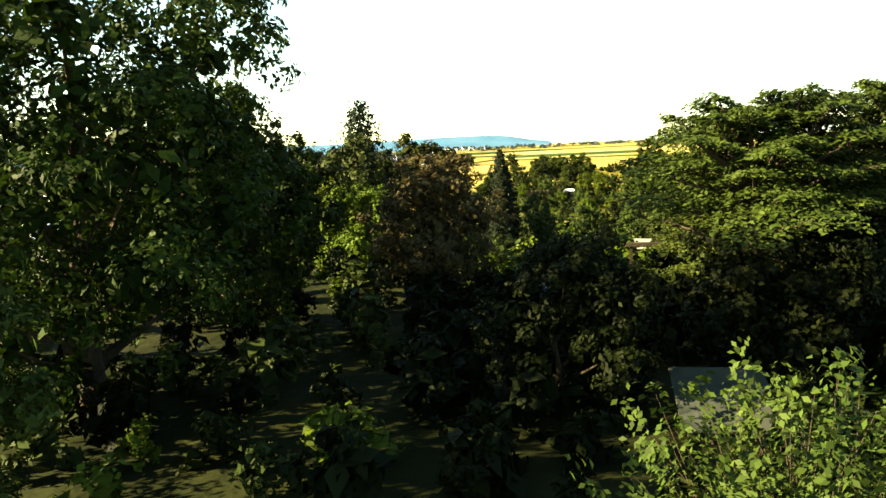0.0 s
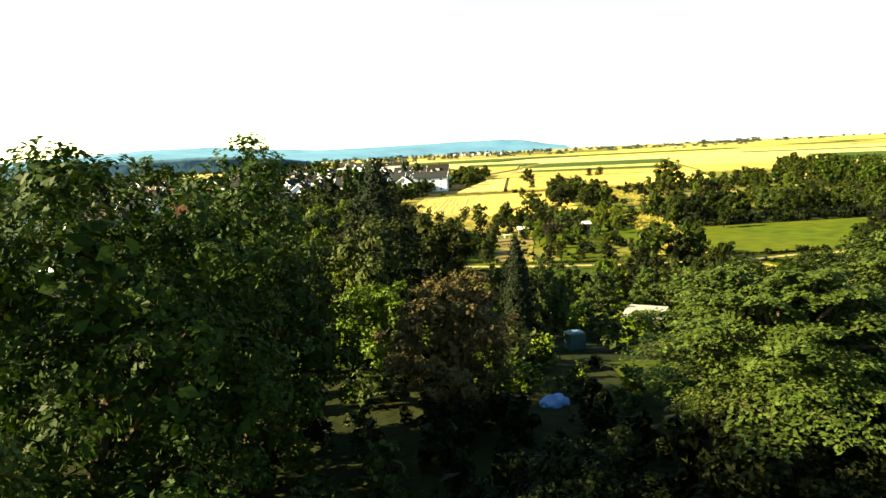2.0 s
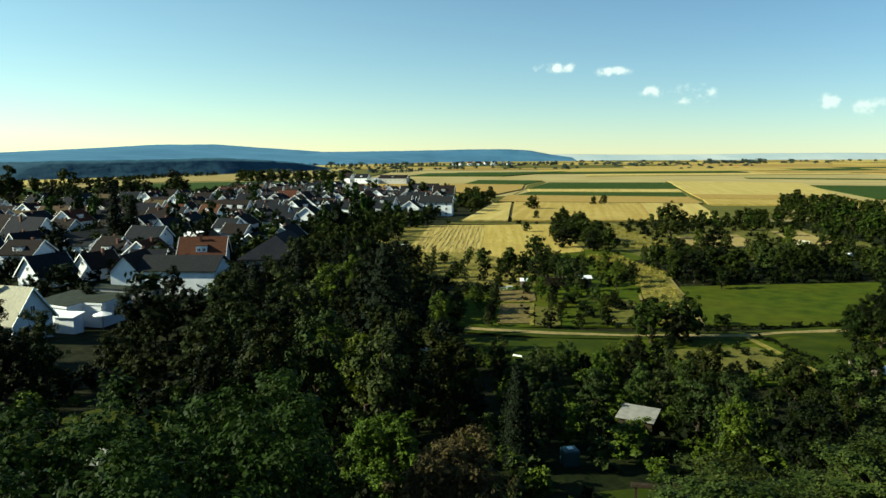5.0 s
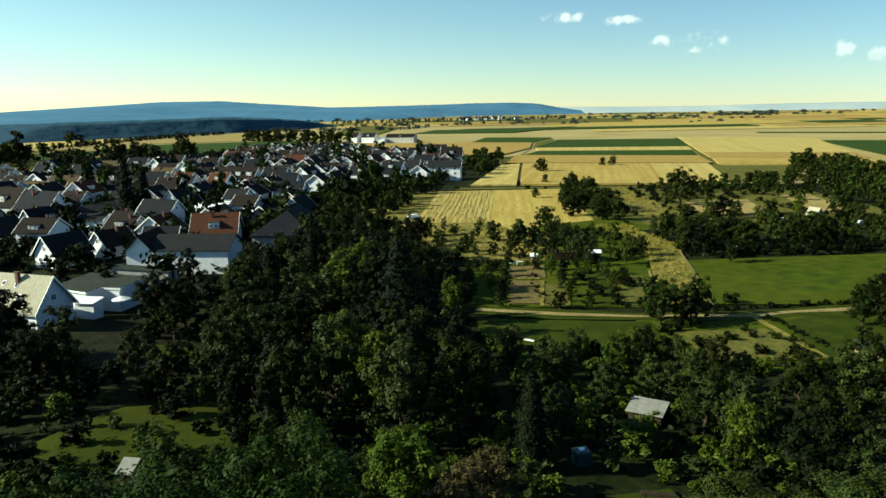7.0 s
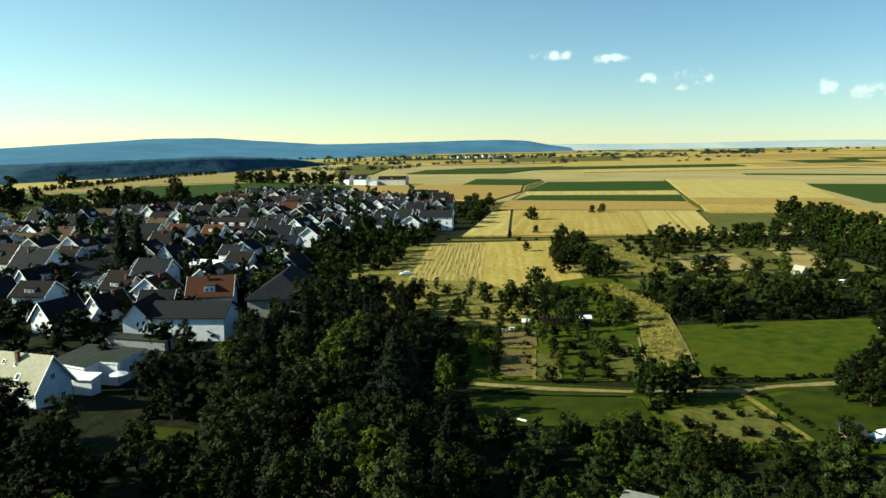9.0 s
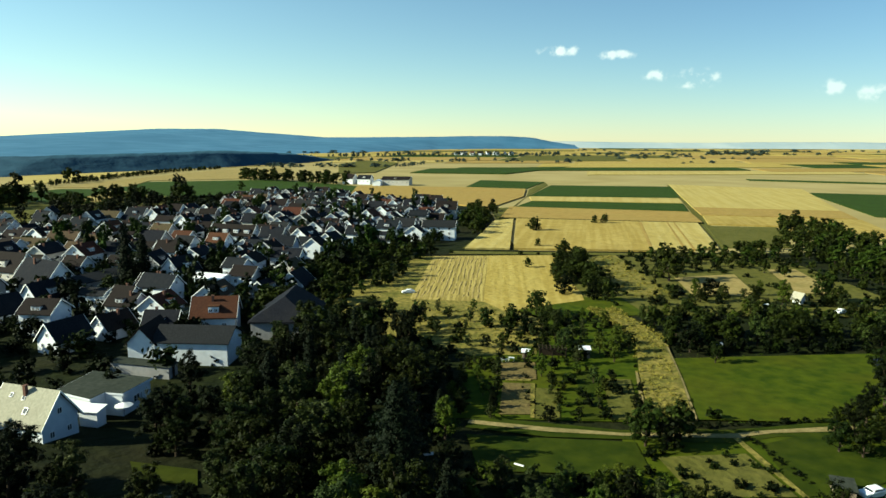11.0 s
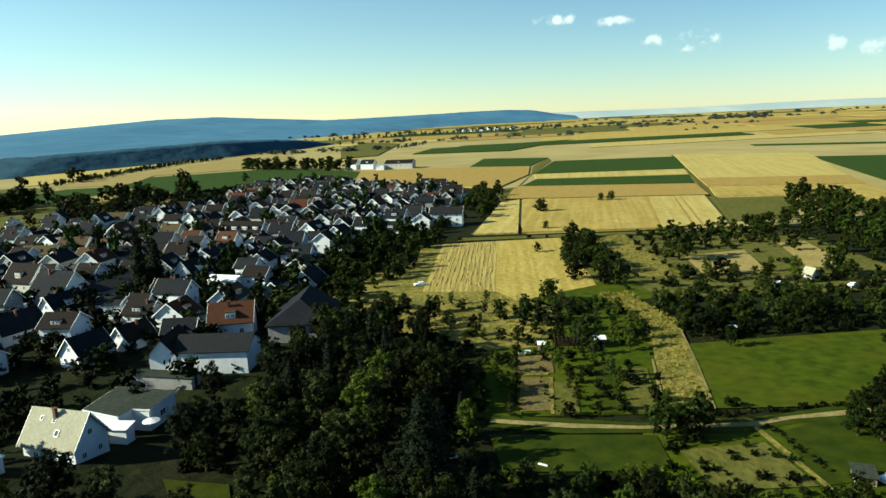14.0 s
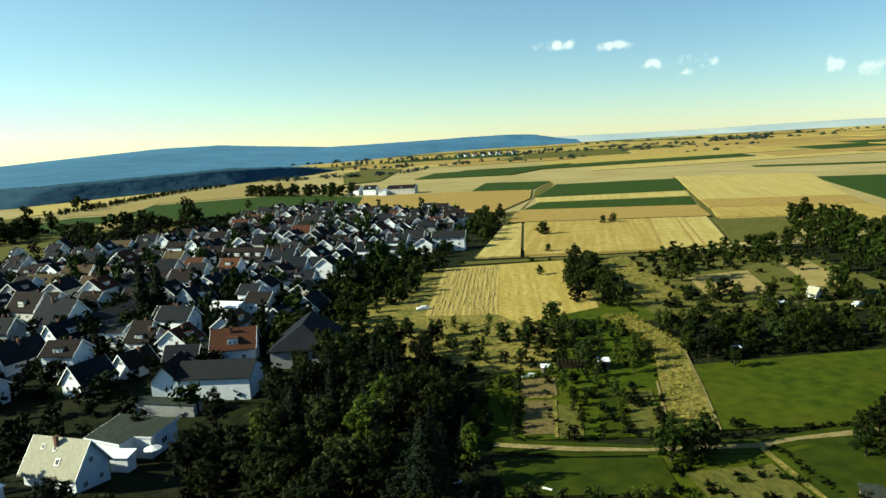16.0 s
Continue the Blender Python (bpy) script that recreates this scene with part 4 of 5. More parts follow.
for x, y, h, m in ((26.5, 82.5, 6.0, 0), (31.6, 84.4, 5.8, 3), (29, 81.5, 4.4, 2), (22.2, 152.5, 6.0, 3), (15, 139, 4.8, 0), (10, 141, 4.6, 1), (9, 126.5, 2.8, 2), (-11, 152, 4.2, 0), (-15, 154, 4.4, 1), (-4, 148, 4.6, 3), (-5, 141, 5.2, 2), (-26, 159, 4.2, 0), (64.8, 191, 10.5, 3), (68, 205, 7, 2), (41.5, 299.6, 6.5, 0), (74, 327, 4.5, 1), (79, 328, 5, 0), (37, 254, 3.6, 1),
                   (28, 212, 3.4, 0), (-22.4, 125, 8.6, 1), (-14, 127, 8.2, 3), (0.7, 83.6, 6.6, 5), (43, 300, 4.5, 2), (12, 125, 3.6, 0), (-27, 150, 5, 0), (47, 124, 6, 2), (95, 165, 8, 0), (82, 160, 7, 5)):
    (ROUND[m] if m < 4 else MID[m]).put(x, y, h, x * 1.7, 1.0, "single trees in the fields")

CONES[0].put(-83.5, 184, 17, 0.4, 1.0, "tall trees of the village")
CONES[1].put(-80.5, 188, 13, 0.9, 1.1, "tall trees of the village")
ROUND[1].put(-59.8, 150, 5.4, 0.2, 1.0, "tall trees of the village")
ROUND[0].put(-84, 174, 5.0, 1.2, 1.0, "tall trees of the village")
ROUND[3].put(-86, 198, 7.0, 2.2, 1.0, "tall trees of the village")
grove(MID, (0.5, 92, 11, 119, lambda x, y: x < 8 + (y - 92) * 0.12), 3.2, 1.8, 3.2, 51, "dark garden trees beside the vegetable beds")

everywhere = []
everywhere += spots((98, 224, 134, 254, lambda x, y: y < 250 + (x - 110) * 0.3), 6.5, 3.5, 6.5, 71, FAR)
everywhere += spots((46, 200, 104, 236, lambda x, y: (not 63 < x < 88 or y > 205) and not 49 < x < 61), 8.0, 3.0, 6.5, 11, FAR)
everywhere += spots((118, 198, 240, 335, lambda x, y: 0 < x - np.interp(y, [200, 234, 261, 309, 330], [124, 127, 132, 151, 160]) < 34 - max(0, y - 262) * 0.35), 6.6, 4.5, 8.5, 12, FAR)
everywhere += spots((100, 150, 190, 215, lambda x, y: x > 110 or y < 168), 8.5, 3.6, 7.5, 14, FAR)
everywhere += spots((-44, 140, 34, 400, lambda x, y: abs(x - np.interp(y, [140, 160, 175, 235, 275, 400], [-38, -38, -34, -19, 8, 30])) < 7 and not (-16 < x < 14 and 236 < y < 312)), 6.2, 4.5, 8.5, 13, FAR)
everywhere += spots((-32, 160, 0, 236, lambda x, y: -1 < x - np.interp(y, [160, 175, 235], [-31, -26, -12]) < 10 and noise.noise((x * 0.11, y * 0.11, 2.0)) > -0.3), 5.2, 3.4, 7.4, 66, FAR)
everywhere += spots((-190, 612, -76, 705, lambda x, y: abs(y - (700 - (x + 190) * 0.75)) < 14), 9, 8, 14, 15, FAR)
everywhere += spots((-345, 570, -270, 930, lambda x, y: abs(x - np.interp(y, [576, 649, 710, 837, 913], [-320, -314, -316, -306, -283])) < 6), 5.5, 3, 6.5, 16, FAR)
everywhere += spots((-222, 366, -176, 412, lambda x, y: abs(y - (378 - (x + 188) * 1.0)) < 14), 7.5, 6, 10, 17, FAR)
everywhere += spots((-208, 436, -184, 456, lambda x, y: True), 7, 9, 13, 72, FAR)
everywhere += spots((-262, 380, -236, 440, lambda x, y: True), 9, 9, 16, 73, FAR)
everywhere += [(FAR[0], -319, 617, 17, 0, 0.9), (FAR[1], -313, 622, 13, 1, 1.0), (FAR[1], -247, 416, 22, 1, 0.8), (FAR[0], -164, 451, 14, 0, 1.1), (FAR[2], -159, 455, 10, 0, 1.1), (FAR[1], -173, 428, 8, 0, 1.1), (FAR[3], -150, 545, 8, 2, 1.2), (FAR[3], -166, 479, 6, 2, 1.4)]
mass("distant_trees", "dark hedges and tree rows between the fields", "trees", everywhere)
horizon = []
for x0, y0, n, dx, h in ((740, 2000, 16, 11, 20), (680, 2040, 8, 18, 9), (1050, 1950, 6, 14, 16), (950, 1960, 6, 13, 12), (495, 2000, 2, 12, 22), (300, 1500, 30, 14, 9), (-150, 1250, 40, 11, 10), (150, 1700, 40, 12, 11),
                         (-260, 1000, 22, 9, 10), (560, 1650, 8, 14, 8), (1000, 2400, 40, 20, 12), (500, 2600, 50, 22, 13), (-400, 1900, 80, 16, 14), (350, 1180, 3, 40, 9), (420, 1240, 4, 30, 8)):
    rnd = random.Random(x0 + n)
    for i in range(n):
        if noise.noise((i * 0.37, x0 * 0.1, y0 * 0.1)) > 0.0:
            horizon.append((rnd.choice(FARTHEST), x0 + i * dx + rnd.uniform(-0.4, 0.4) * dx, y0 + rnd.uniform(-30, 30), h * rnd.uniform(0.4, 0.85), rnd.uniform(0, 6), rnd.uniform(1.6, 3.2)))
rnd = random.Random(19)
for xa, ya, xb, yb, h in ((-234, 1577, -144, 1604, 11), (-132, 1608, -76, 1626, 11), (-65, 1678, 34, 1710, 12), (40, 1769, 200, 1760, 12), (230, 1829, 330, 1862, 12), (-56, 1006, -18, 1138, 7), (-330, 1250, -250, 1480, 11)):
    n = int(math.hypot(xb - xa, yb - ya) / 9)
    for i in range(n):
        horizon.append((rnd.choice(FARTHEST), xa + (xb - xa) * i / n + rnd.uniform(-4, 4), ya + (yb - ya) * i / n + rnd.uniform(-8, 8), h * rnd.uniform(0.6, 1.0), rnd.uniform(0, 6), rnd.uniform(0.9, 1.5)))
for xa, ya in ((-173, 1261), (-150, 1270), (-115, 1275), (-60, 1285), (-50, 1287), (36, 1311), (78, 1322), (110, 1330)):
    horizon.append((rnd.choice(FARTHEST), xa, ya, rnd.uniform(7, 10), rnd.uniform(0, 6), 1.2))
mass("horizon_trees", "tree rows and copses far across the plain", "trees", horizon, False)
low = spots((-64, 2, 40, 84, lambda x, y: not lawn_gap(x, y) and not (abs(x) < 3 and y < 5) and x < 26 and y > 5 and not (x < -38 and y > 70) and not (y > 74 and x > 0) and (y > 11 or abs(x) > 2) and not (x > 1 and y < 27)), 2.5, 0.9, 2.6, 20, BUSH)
# bushes on the garden slope get lighter leaf colours in place of sunlight
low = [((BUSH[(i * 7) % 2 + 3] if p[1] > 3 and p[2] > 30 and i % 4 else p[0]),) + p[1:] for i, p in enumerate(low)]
# only dark-leaved bushes near the start, their colour standing for shade
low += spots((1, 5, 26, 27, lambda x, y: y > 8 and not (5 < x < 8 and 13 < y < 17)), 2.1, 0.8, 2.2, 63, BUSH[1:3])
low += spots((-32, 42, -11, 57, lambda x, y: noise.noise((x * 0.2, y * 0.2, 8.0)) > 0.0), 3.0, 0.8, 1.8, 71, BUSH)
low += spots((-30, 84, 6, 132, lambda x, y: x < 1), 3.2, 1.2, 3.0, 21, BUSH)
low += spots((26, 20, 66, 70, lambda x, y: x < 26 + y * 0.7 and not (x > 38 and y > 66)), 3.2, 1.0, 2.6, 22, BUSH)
mass("undergrowth", "leafy undergrowth beneath the garden trees, darkened for shade", "undergrowth", low, False)
scrub = spots((5, 90, 60, 240, lambda x, y: (x > 20 or y > 112) and not (29 < x < 80 and 89 < y < 124) and not on_strip(x, y) and not (48 < x < 61 and y > 172) and not (0 < x < 40 and 152 < y < 236) and not (63 < x < 88 and 172 < y < 200) and not (18 < x < 32 and y < 113)), 6.4, 0.8, 2.4, 23, SHRUB)
scrub += spots((-190, 90, 0, 470, lambda x, y: x < np.interp(y, [90, 130, 175, 235, 275, 400, 470], [-55, -30, -30, -14, 8, 25, -60])), 7.5, 1.5, 5.5, 24, SHRUB)
scrub += spots((60, 150, 114, 234, lambda x, y: not (64 < x < 89 and 170 < y < 202) and not (92 < x < 111 and 173 < y < 211)), 4.8, 0.8, 2.6, 29, SHRUB)
scrub += spots((36, 87, 56, 92, lambda x, y: abs(y - (88.8 + (x - 36) * 0.09)) < 0.6), 1.1, 0.5, 1.0, 27, SHRUB)
scrub += spots((43, 121.5, 96, 129, lambda x, y: not on_strip(x, y) and y > 122 + (x - 43) * 0.02), 2.6, 1.0, 2.6, 28, SHRUB)
scrub += spots((16, 92, 42, 152, lambda x, y: not on_strip(x, y) and x < 45 and (y > 108 or x > 18)), 5.4, 0.8, 2.2, 26, SHRUB)
scrub += spots((24, 66, 40, 80, lambda x, y: noise.noise((x * 0.25, y * 0.25, 5.0)) > 0.0), 1.9, 0.5, 1.5, 64, SHRUB)
scrub += spots((40.8, 72, 43.4, 84.4, lambda x, y: abs(x - 41.2 - (84 - y) * 0.12) < 0.5), 0.8, 0.4, 0.8, 65, SHRUB[1:])
scrub += spots((8, 92, 32, 114, lambda x, y: abs((x - 8) % 5.2) < 1.0), 1.4, 0.4, 0.9, 25, SHRUB)
tufts = spots((26, 92, 50, 158, lambda x, y: on_strip(x - 0.2, y) and (y > 131 or x < np.interp(y, [91, 108, 130], [36.1, 39.8, 44.2]) - 0.7)), 0.9, 0.35, 0.9, 60, [Model(260 + i, 3, 2.6, 0.0, "straw", 0.5, 22, 3, 5, fill=0.1) for i in range(3)])
tufts += spots((48, 172, 61, 234, lambda x, y: True), 2.2, 0.4, 0.9, 61, [tufts[0][0]])
tufts += spots((-20, 122, 20, 160, lambda x, y: y > 133 - x * 0.6), 2.4, 0.3, 0.7, 62, [tufts[0][0]])
blades = Model(270, 3, 2.8, 0.0, "bright", 0.5, 16, 3, 5, fill=0.1)
mass("meadow_tufts", "low tufts of green meadow grass", "grass", spots((37, 90.5, 92, 122, lambda x, y: x > np.interp(y, [91, 119.4], [36.8, 42.4]) and x < np.interp(y, [90, 112, 122], [70, 90, 80]) and noise.noise((x * 0.16, y * 0.16, 9.0)) > -0.1), 1.25, 0.12, 0.34, 67, [blades]), False)
mass("tall_grass", "tufts of tall dry yellow grass", "grass", tufts, False)
mass("shrubbery", "garden shrubs and low scrub between the plots", "shrubs", scrub, False)

# ---- houses ----
def window_mesh(w, h):
    """A two-light window in one piece: frame, with both panes set back into it."""
    bm = bmesh.new()
    xs, zs = [-w / 2, -w / 2 + 0.09, -0.03, 0.03, w / 2 - 0.09, w / 2], [-h / 2, -h / 2 + 0.09, h / 2 - 0.09, h / 2]
    grid = [[bm.verts.new((x, -0.06, z)) for x in xs] for z in zs]
    panes = []
    for r in range(3):
        for c in range(5):
            f = bm.faces.new((grid[r][c], grid[r][c + 1], grid[r + 1][c + 1], grid[r + 1][c]))
            if r == 1 and c in (1, 3):
                panes.append(f)
    rim = [e for e in bm.edges if e.is_boundary]
    back = [g for g in bmesh.ops.extrude_edge_only(bm, edges=rim)["geom"] if isinstance(g, bmesh.types.BMVert)]
    for v in back:
        v.co.y = 0.03
    bm.normal_update()
    bmesh.ops.inset_individual(bm, faces=panes, thickness=0.008, depth=-0.025)
    for f in panes:
        f.material_index = 1
    me = bpy.data.meshes.new("window")
    bm.to_mesh(me)
    bm.free()
    me.materials.append(M["frame"])
    me.materials.append(M["glass"])
    return me


WINDOWS = [window_mesh(0.96, 1.04), window_mesh(0.8, 0.88), window_mesh(1.5, 1.1)]


def gable_roof(bm, w, l, eave, ridge, over=0.45, th=0.18):
    """Both slopes of a saddle roof with thickness; w across, l along the ridge (y)."""
    k = (ridge - eave) / (w / 2)
    for s in (-1, 1):
        xe = s * (w / 2 + over)
        ze = eave - k * over
        p = [(0, ridge), (xe, ze), (xe, ze + th), (0, ridge + th * 1.2)]
        lo = [bm.verts.new((x, -l / 2 - over, z)) for x, z in p]
        hi = [bm.verts.new((x, l / 2 + over, z)) for x, z in p]
        bm.faces.new(lo)
        bm.faces.new(hi[::-1])
        for i in range(4):
            bm.faces.new((lo[i], hi[i], hi[(i + 1) % 4], lo[(i + 1) % 4]))
    bmesh.ops.recalc_face_normals(bm, faces=bm.faces)
    return bm


TAKEN = []


def dormer(ob, w, eave, ridge, wall, roof, cy, side):
    """A box dormer with two windows on one slope of a saddle roof."""
    k = (ridge - eave) / (w / 2)
    bm = bmesh.new()
    x0, x1, z0, z1 = side * w * 0.42, side * w * 0.12, eave + k * w * 0.06, eave + k * w * 0.3
    box(bm, min(x0, x1), cy - 1.0, z0, max(x0, x1), cy + 1.0, z1, 0, 0)
    box(bm, min(x0 + side * 0.2, x1), cy - 1.15, z1, max(x0 + side * 0.2, x1), cy + 1.15, z1 + 0.12, 0, 1)
    body = part("dormer", bm, [M[wall], M[roof]], ob)
    for wy in (-0.5, 0.5):
        link("window", WINDOWS[1], body, "", pose(x0, cy + wy, (z0 + z1) / 2, 0, 0, 90 * side) @ Matrix.Diagonal((0.9, 1, 0.8, 1)))


def house(x, y, turn, w, l, eave, ridge, wall="plaster", roof="tile_dark", seed=0, chimney=True, label="", windows=True, z=None, name="house", group="houses of the village", storeys=1, dormers=0):
    """A saddle-roofed house; w is the gable's width, l the ridge's length, turn the ridge's angle."""
    rnd = random.Random(seed)
    TAKEN.append((x, y, 0.5 * max(w, l)))
    colour = {"plaster": "white", "plaster_warm": "cream", "plaster_grey": "grey", "wood": "dark timber", "darkwood": "black timber"}[wall]
    rc = {"tile_dark": "dark grey", "tile_brown": "brown", "tile_red": "orange-red", "tile_pale": "pale", "tile_tan": "tan", "tile_grey": "grey", "roof_felt": "grey", "sheet": "white"}[roof]
    ob = empty(name, pose(x, y, gz(x, y) if z is None else z, 0, 0, turn), label or f"{colour} plastered house with a {rc} tiled saddle roof", name.replace("_", " "), group)
    bm = bmesh.new()
    prof = [(-w / 2, -0.5), (w / 2, -0.5), (w / 2, eave), (0, ridge), (-w / 2, eave)]
    lo = [bm.verts.new((a, -l / 2, b)) for a, b in prof]
    hi = [bm.verts.new((a, l / 2, b)) for a, b in prof]
    bm.faces.new(lo)
    bm.faces.new(hi[::-1])
    for i in range(5):
        bm.faces.new((lo[i], hi[i], hi[(i + 1) % 5], lo[(i + 1) % 5]))
    bmesh.ops.recalc_face_normals(bm, faces=bm.faces)
    part("wall", bm, M[wall], ob)
    part("roof", gable_roof(bmesh.new(), w, l, eave, ridge + 0.02), M[roof], ob)
    if windows:
        k = (ridge - eave) / (w / 2)
        for end in (-1, 1):
            bm = bmesh.new()
            y0, y1 = sorted((end * (l / 2 + 0.44), end * (l / 2 + 0.5)))
            for sd in (-1, 1):
                e = [(0, ridge + 0.27), (sd * (w / 2 + 0.5), eave - k * 0.5 + 0.23), (sd * (w / 2 + 0.5), eave - k * 0.5 - 0.03), (0, ridge - 0.02)]
                f0, f1 = [bm.verts.new((a, y0, b)) for a, b in e], [bm.verts.new((a, y1, b)) for a, b in e]
                bm.faces.new(f0)
                bm.faces.new(f1[::-1])
                for i in range(4):
                    bm.faces.new((f0[i], f1[i], f1[(i + 1) % 4], f0[(i + 1) % 4]))
            bmesh.ops.recalc_face_normals(bm, faces=bm.faces)
            part("bargeboard", bm, M["frame"], ob, "white painted gable board")
    if chimney:
        bm = bmesh.new()
        cx, cy = rnd.choice((-1, 1)) * w * 0.12, rnd.uniform(-0.25, 0.25) * l
        box(bm, cx - 0.22, cy - 0.22, ridge - 1.0, cx + 0.22, cy + 0.22, ridge + 0.55)
        box(bm, cx - 0.28, cy - 0.28, ridge + 0.55, cx + 0.28, cy + 0.28, ridge + 0.63)
        part("chimney", bm, M["brick"], ob)
    rows = dormers if dormers else (1 if windows and rnd.random() < 0.55 and ridge - eave > 2.0 and roof != "tile_pale" else 0)
    for side in (-1, 1):
        for i in range(rows):
            dormer(ob, w, eave, ridge, wall, roof, (i + 0.5 - rows / 2) * l / rows, side)
    if windows:
        levels = [(k + 0.55) * eave / storeys for k in range(storeys)]
        for end, ang in ((-1, 0), (1, 180)):
            holes = [(sx * w * 0.24, zz) for zz in levels for sx in (-1, 1)]
            if ridge - eave > 2.4:
                holes += [(-0.9, eave + (ridge - eave) * 0.3), (0.9, eave + (ridge - eave) * 0.3)] if w > 7.5 else [(0, eave + (ridge - eave) * 0.3)]
            for px, pz in holes:
                link("window", WINDOWS[1], ob, "", pose(px, end * l / 2, pz, 0, 0, ang))
        for side, ang in ((-1, -90), (1, 90)):
            n = max(2, int(l / 3.6))
            for i in range(n):
                for zz in levels:
                    link("window", WINDOWS[0], ob, "", pose(side * w / 2, (i + 0.5 - n / 2) * l / n, zz, 0, 0, ang))
    return ob


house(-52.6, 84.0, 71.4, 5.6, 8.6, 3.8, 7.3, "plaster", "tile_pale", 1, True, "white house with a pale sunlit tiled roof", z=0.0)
house(-43, 119.4, 86.5, 7.6, 13, 4.2, 6.1, "plaster", "tile_grey", 2, False, "long white barn with a weathered grey roof", windows=False, name="barn")
house(-51.8, 120.2, 0, 4.7, 8.8, 4.0, 6.6, "plaster", "tile_brown", 22, False, "white gabled wing beside the long barn", windows=False, name="barn")
house(-45.5, 138, 97.5, 7.6, 8.4, 4.0, 7.2, "plaster", "tile_red", 3, True)
def hipped_barn():
    """A wide dark barn whose roof is hipped towards the gardens."""
    ob = empty("barn", pose(-31, 139.6, 0), "large dark barn with a steep hipped roof", "barn", "houses of the village")
    TAKEN.append((-31, 139.6, 8.5))
    part("wall", box(bmesh.new(), -5.9, -8, -0.4, 5.9, 8, 3.65), M["plaster_grey"], ob, "grey weathered rendered wall")
    bm = bmesh.new()
    for z in (0.0, 0.22):
        lo = [bm.verts.new((x, y, 3.5 + z)) for x, y in ((-6.4, -8.5), (6.4, -8.5), (6.4, 8.5), (-6.4, 8.5))]
        a, b = bm.verts.new((0, -3.4, 7.6 + z)), bm.verts.new((0, 8.5, 7.6 + z))
        for f in ((lo[0], lo[1], a), (lo[1], lo[2], b, a), (lo[3], lo[0], a, b), (lo[2], lo[3], b)):
            bm.faces.new(f if z else f[::-1])
    part("roof", bm, M["tile_dark"], ob)
    part("door", box(bmesh.new(), -1.6, -8.08, -0.1, 1.6, -8.0, 3.2), M["darkwood"], ob, "wide plank barn door")


hipped_barn()
house(-64.8, 134, -24.6, 4.6, 6.8, 2.5, 4.9, "plaster", "tile_brown", 5, True)
house(-70, 125.6, -25, 5.4, 7.4, 2.6, 5.6, "plaster", "tile_dark", 6, False)
house(-55, 134.5, 88, 5, 6.4, 2.6, 5.2, "plaster", "tile_dark", 7, True)
house(-72, 192, -22, 7.2, 8, 3.0, 6.6, "plaster", "tile_dark", 8, True)
house(-91, 158, -22, 6, 9, 3.0, 6.4, "plaster", "tile_dark", 70, True)
house(-93, 142, -25, 6, 10, 3.0, 6.2, "plaster", "tile_dark", 71, True)
house(-101, 176, 62, 9, 13, 3.0, 8.2, "plaster", "tile_dark", 72, True, "large white farmhouse with a broad dark roof")
house(-117, 190, 70, 8, 10, 3.6, 7.8, "plaster_warm", "tile_brown", 73, True)
house(-91, 181, -20, 9, 14, 2.8, 4.0, "plaster_grey", "tile_grey", 74, False, "low grey hall with a shallow grey roof", windows=False)
house(-79.5, 158.5, 80, 5, 6.5, 3.6, 4.6, "plaster", "tile_grey", 75, False)
house(-72.5, 158, 75, 4.6, 5, 3.2, 5.2, "plaster", "tile_brown", 76, True)
house(-138, 236, 77, 6, 13, 3.2, 5.4, "plaster", "tile_tan", 77, True)
house(-133, 249, 80, 6, 11, 3.4, 6.0, "plaster", "tile_tan", 78, True)
house(-117, 226, 77, 5.5, 7, 3.4, 5.6, "plaster", "tile_tan", 79, True)
house(-76.5, 263, 72.3, 7, 18, 3.6, 7.0, "plaster", "tile_brown", 80, False, "long white row house with four dormers", dormers=4)
house(-59.5, 181, 70, 4.5, 8.5, 3.0, 3.8, "plaster", "sheet", 9, False, "low white house with a pale metal roof")
house(-55.5, 190.5, 70, 5.5, 6, 4.4, 6.4, "plaster", "tile_dark", 81, True)
house(-36.5, 176, -12, 7.5, 8, 2.4, 5.8, "plaster", "tile_dark", 10, True)
house(1, 275.5, 83, 7, 12.5, 5.4, 7.4, "plaster", "tile_grey", 11, True, "white three-storey apartment house at the village edge", storeys=3)
house(5, 352, 83, 8, 10, 5.0, 8.5, "plaster_warm", "tile_brown", 12, True, storeys=2)
for hx, hy, ht, hs in ((-180, 322, 70, 51), (-188, 342, 10, 52), (-176, 286, 75, 53), (-196, 318, 40, 54)):
    house(hx, hy, ht, 6, 8, 3.2, 6.0, "plaster", "tile_dark", hs, True)
for i in range(11):
    house(50 + i * 13.5 + 5 * math.sin(i * 2.1), 1788 + 14 * math.sin(i * 1.3), 20 * i, 9, 11, 6, 10, "plaster", "tile_brown" if i % 3 else "tile_red", 60 + i, False, "small white house in a far hamlet", windows=False, group="houses of the far hamlet")
house(-34, 612, 80, 14, 24, 5.0, 7.2, "plaster_warm", "tile_brown", 13, False, "large pale farm hall with a brown roof", name="farm_hall", group="farm beyond the village")
house(-62, 620, 70, 8, 12, 5, 8, "plaster", "tile_dark", 14, False, group="farm beyond the village")
house(-76, 625, 60, 8, 11, 5, 8.5, "plaster", "tile_brown", 15, False, group="farm beyond the village")
house(-50, 605, -10, 7, 10, 3.5, 5, "plaster", "sheet", 16, False, "white shed with a metal roof", group="farm beyond the village", windows=False)
house(87.9, 164.2, 25, 1.7, 2.2, 1.5, 2.6, "plaster", "tile_pale", 17, False, "small white garden house behind trees", name="garden_house", group="garden houses", windows=False)


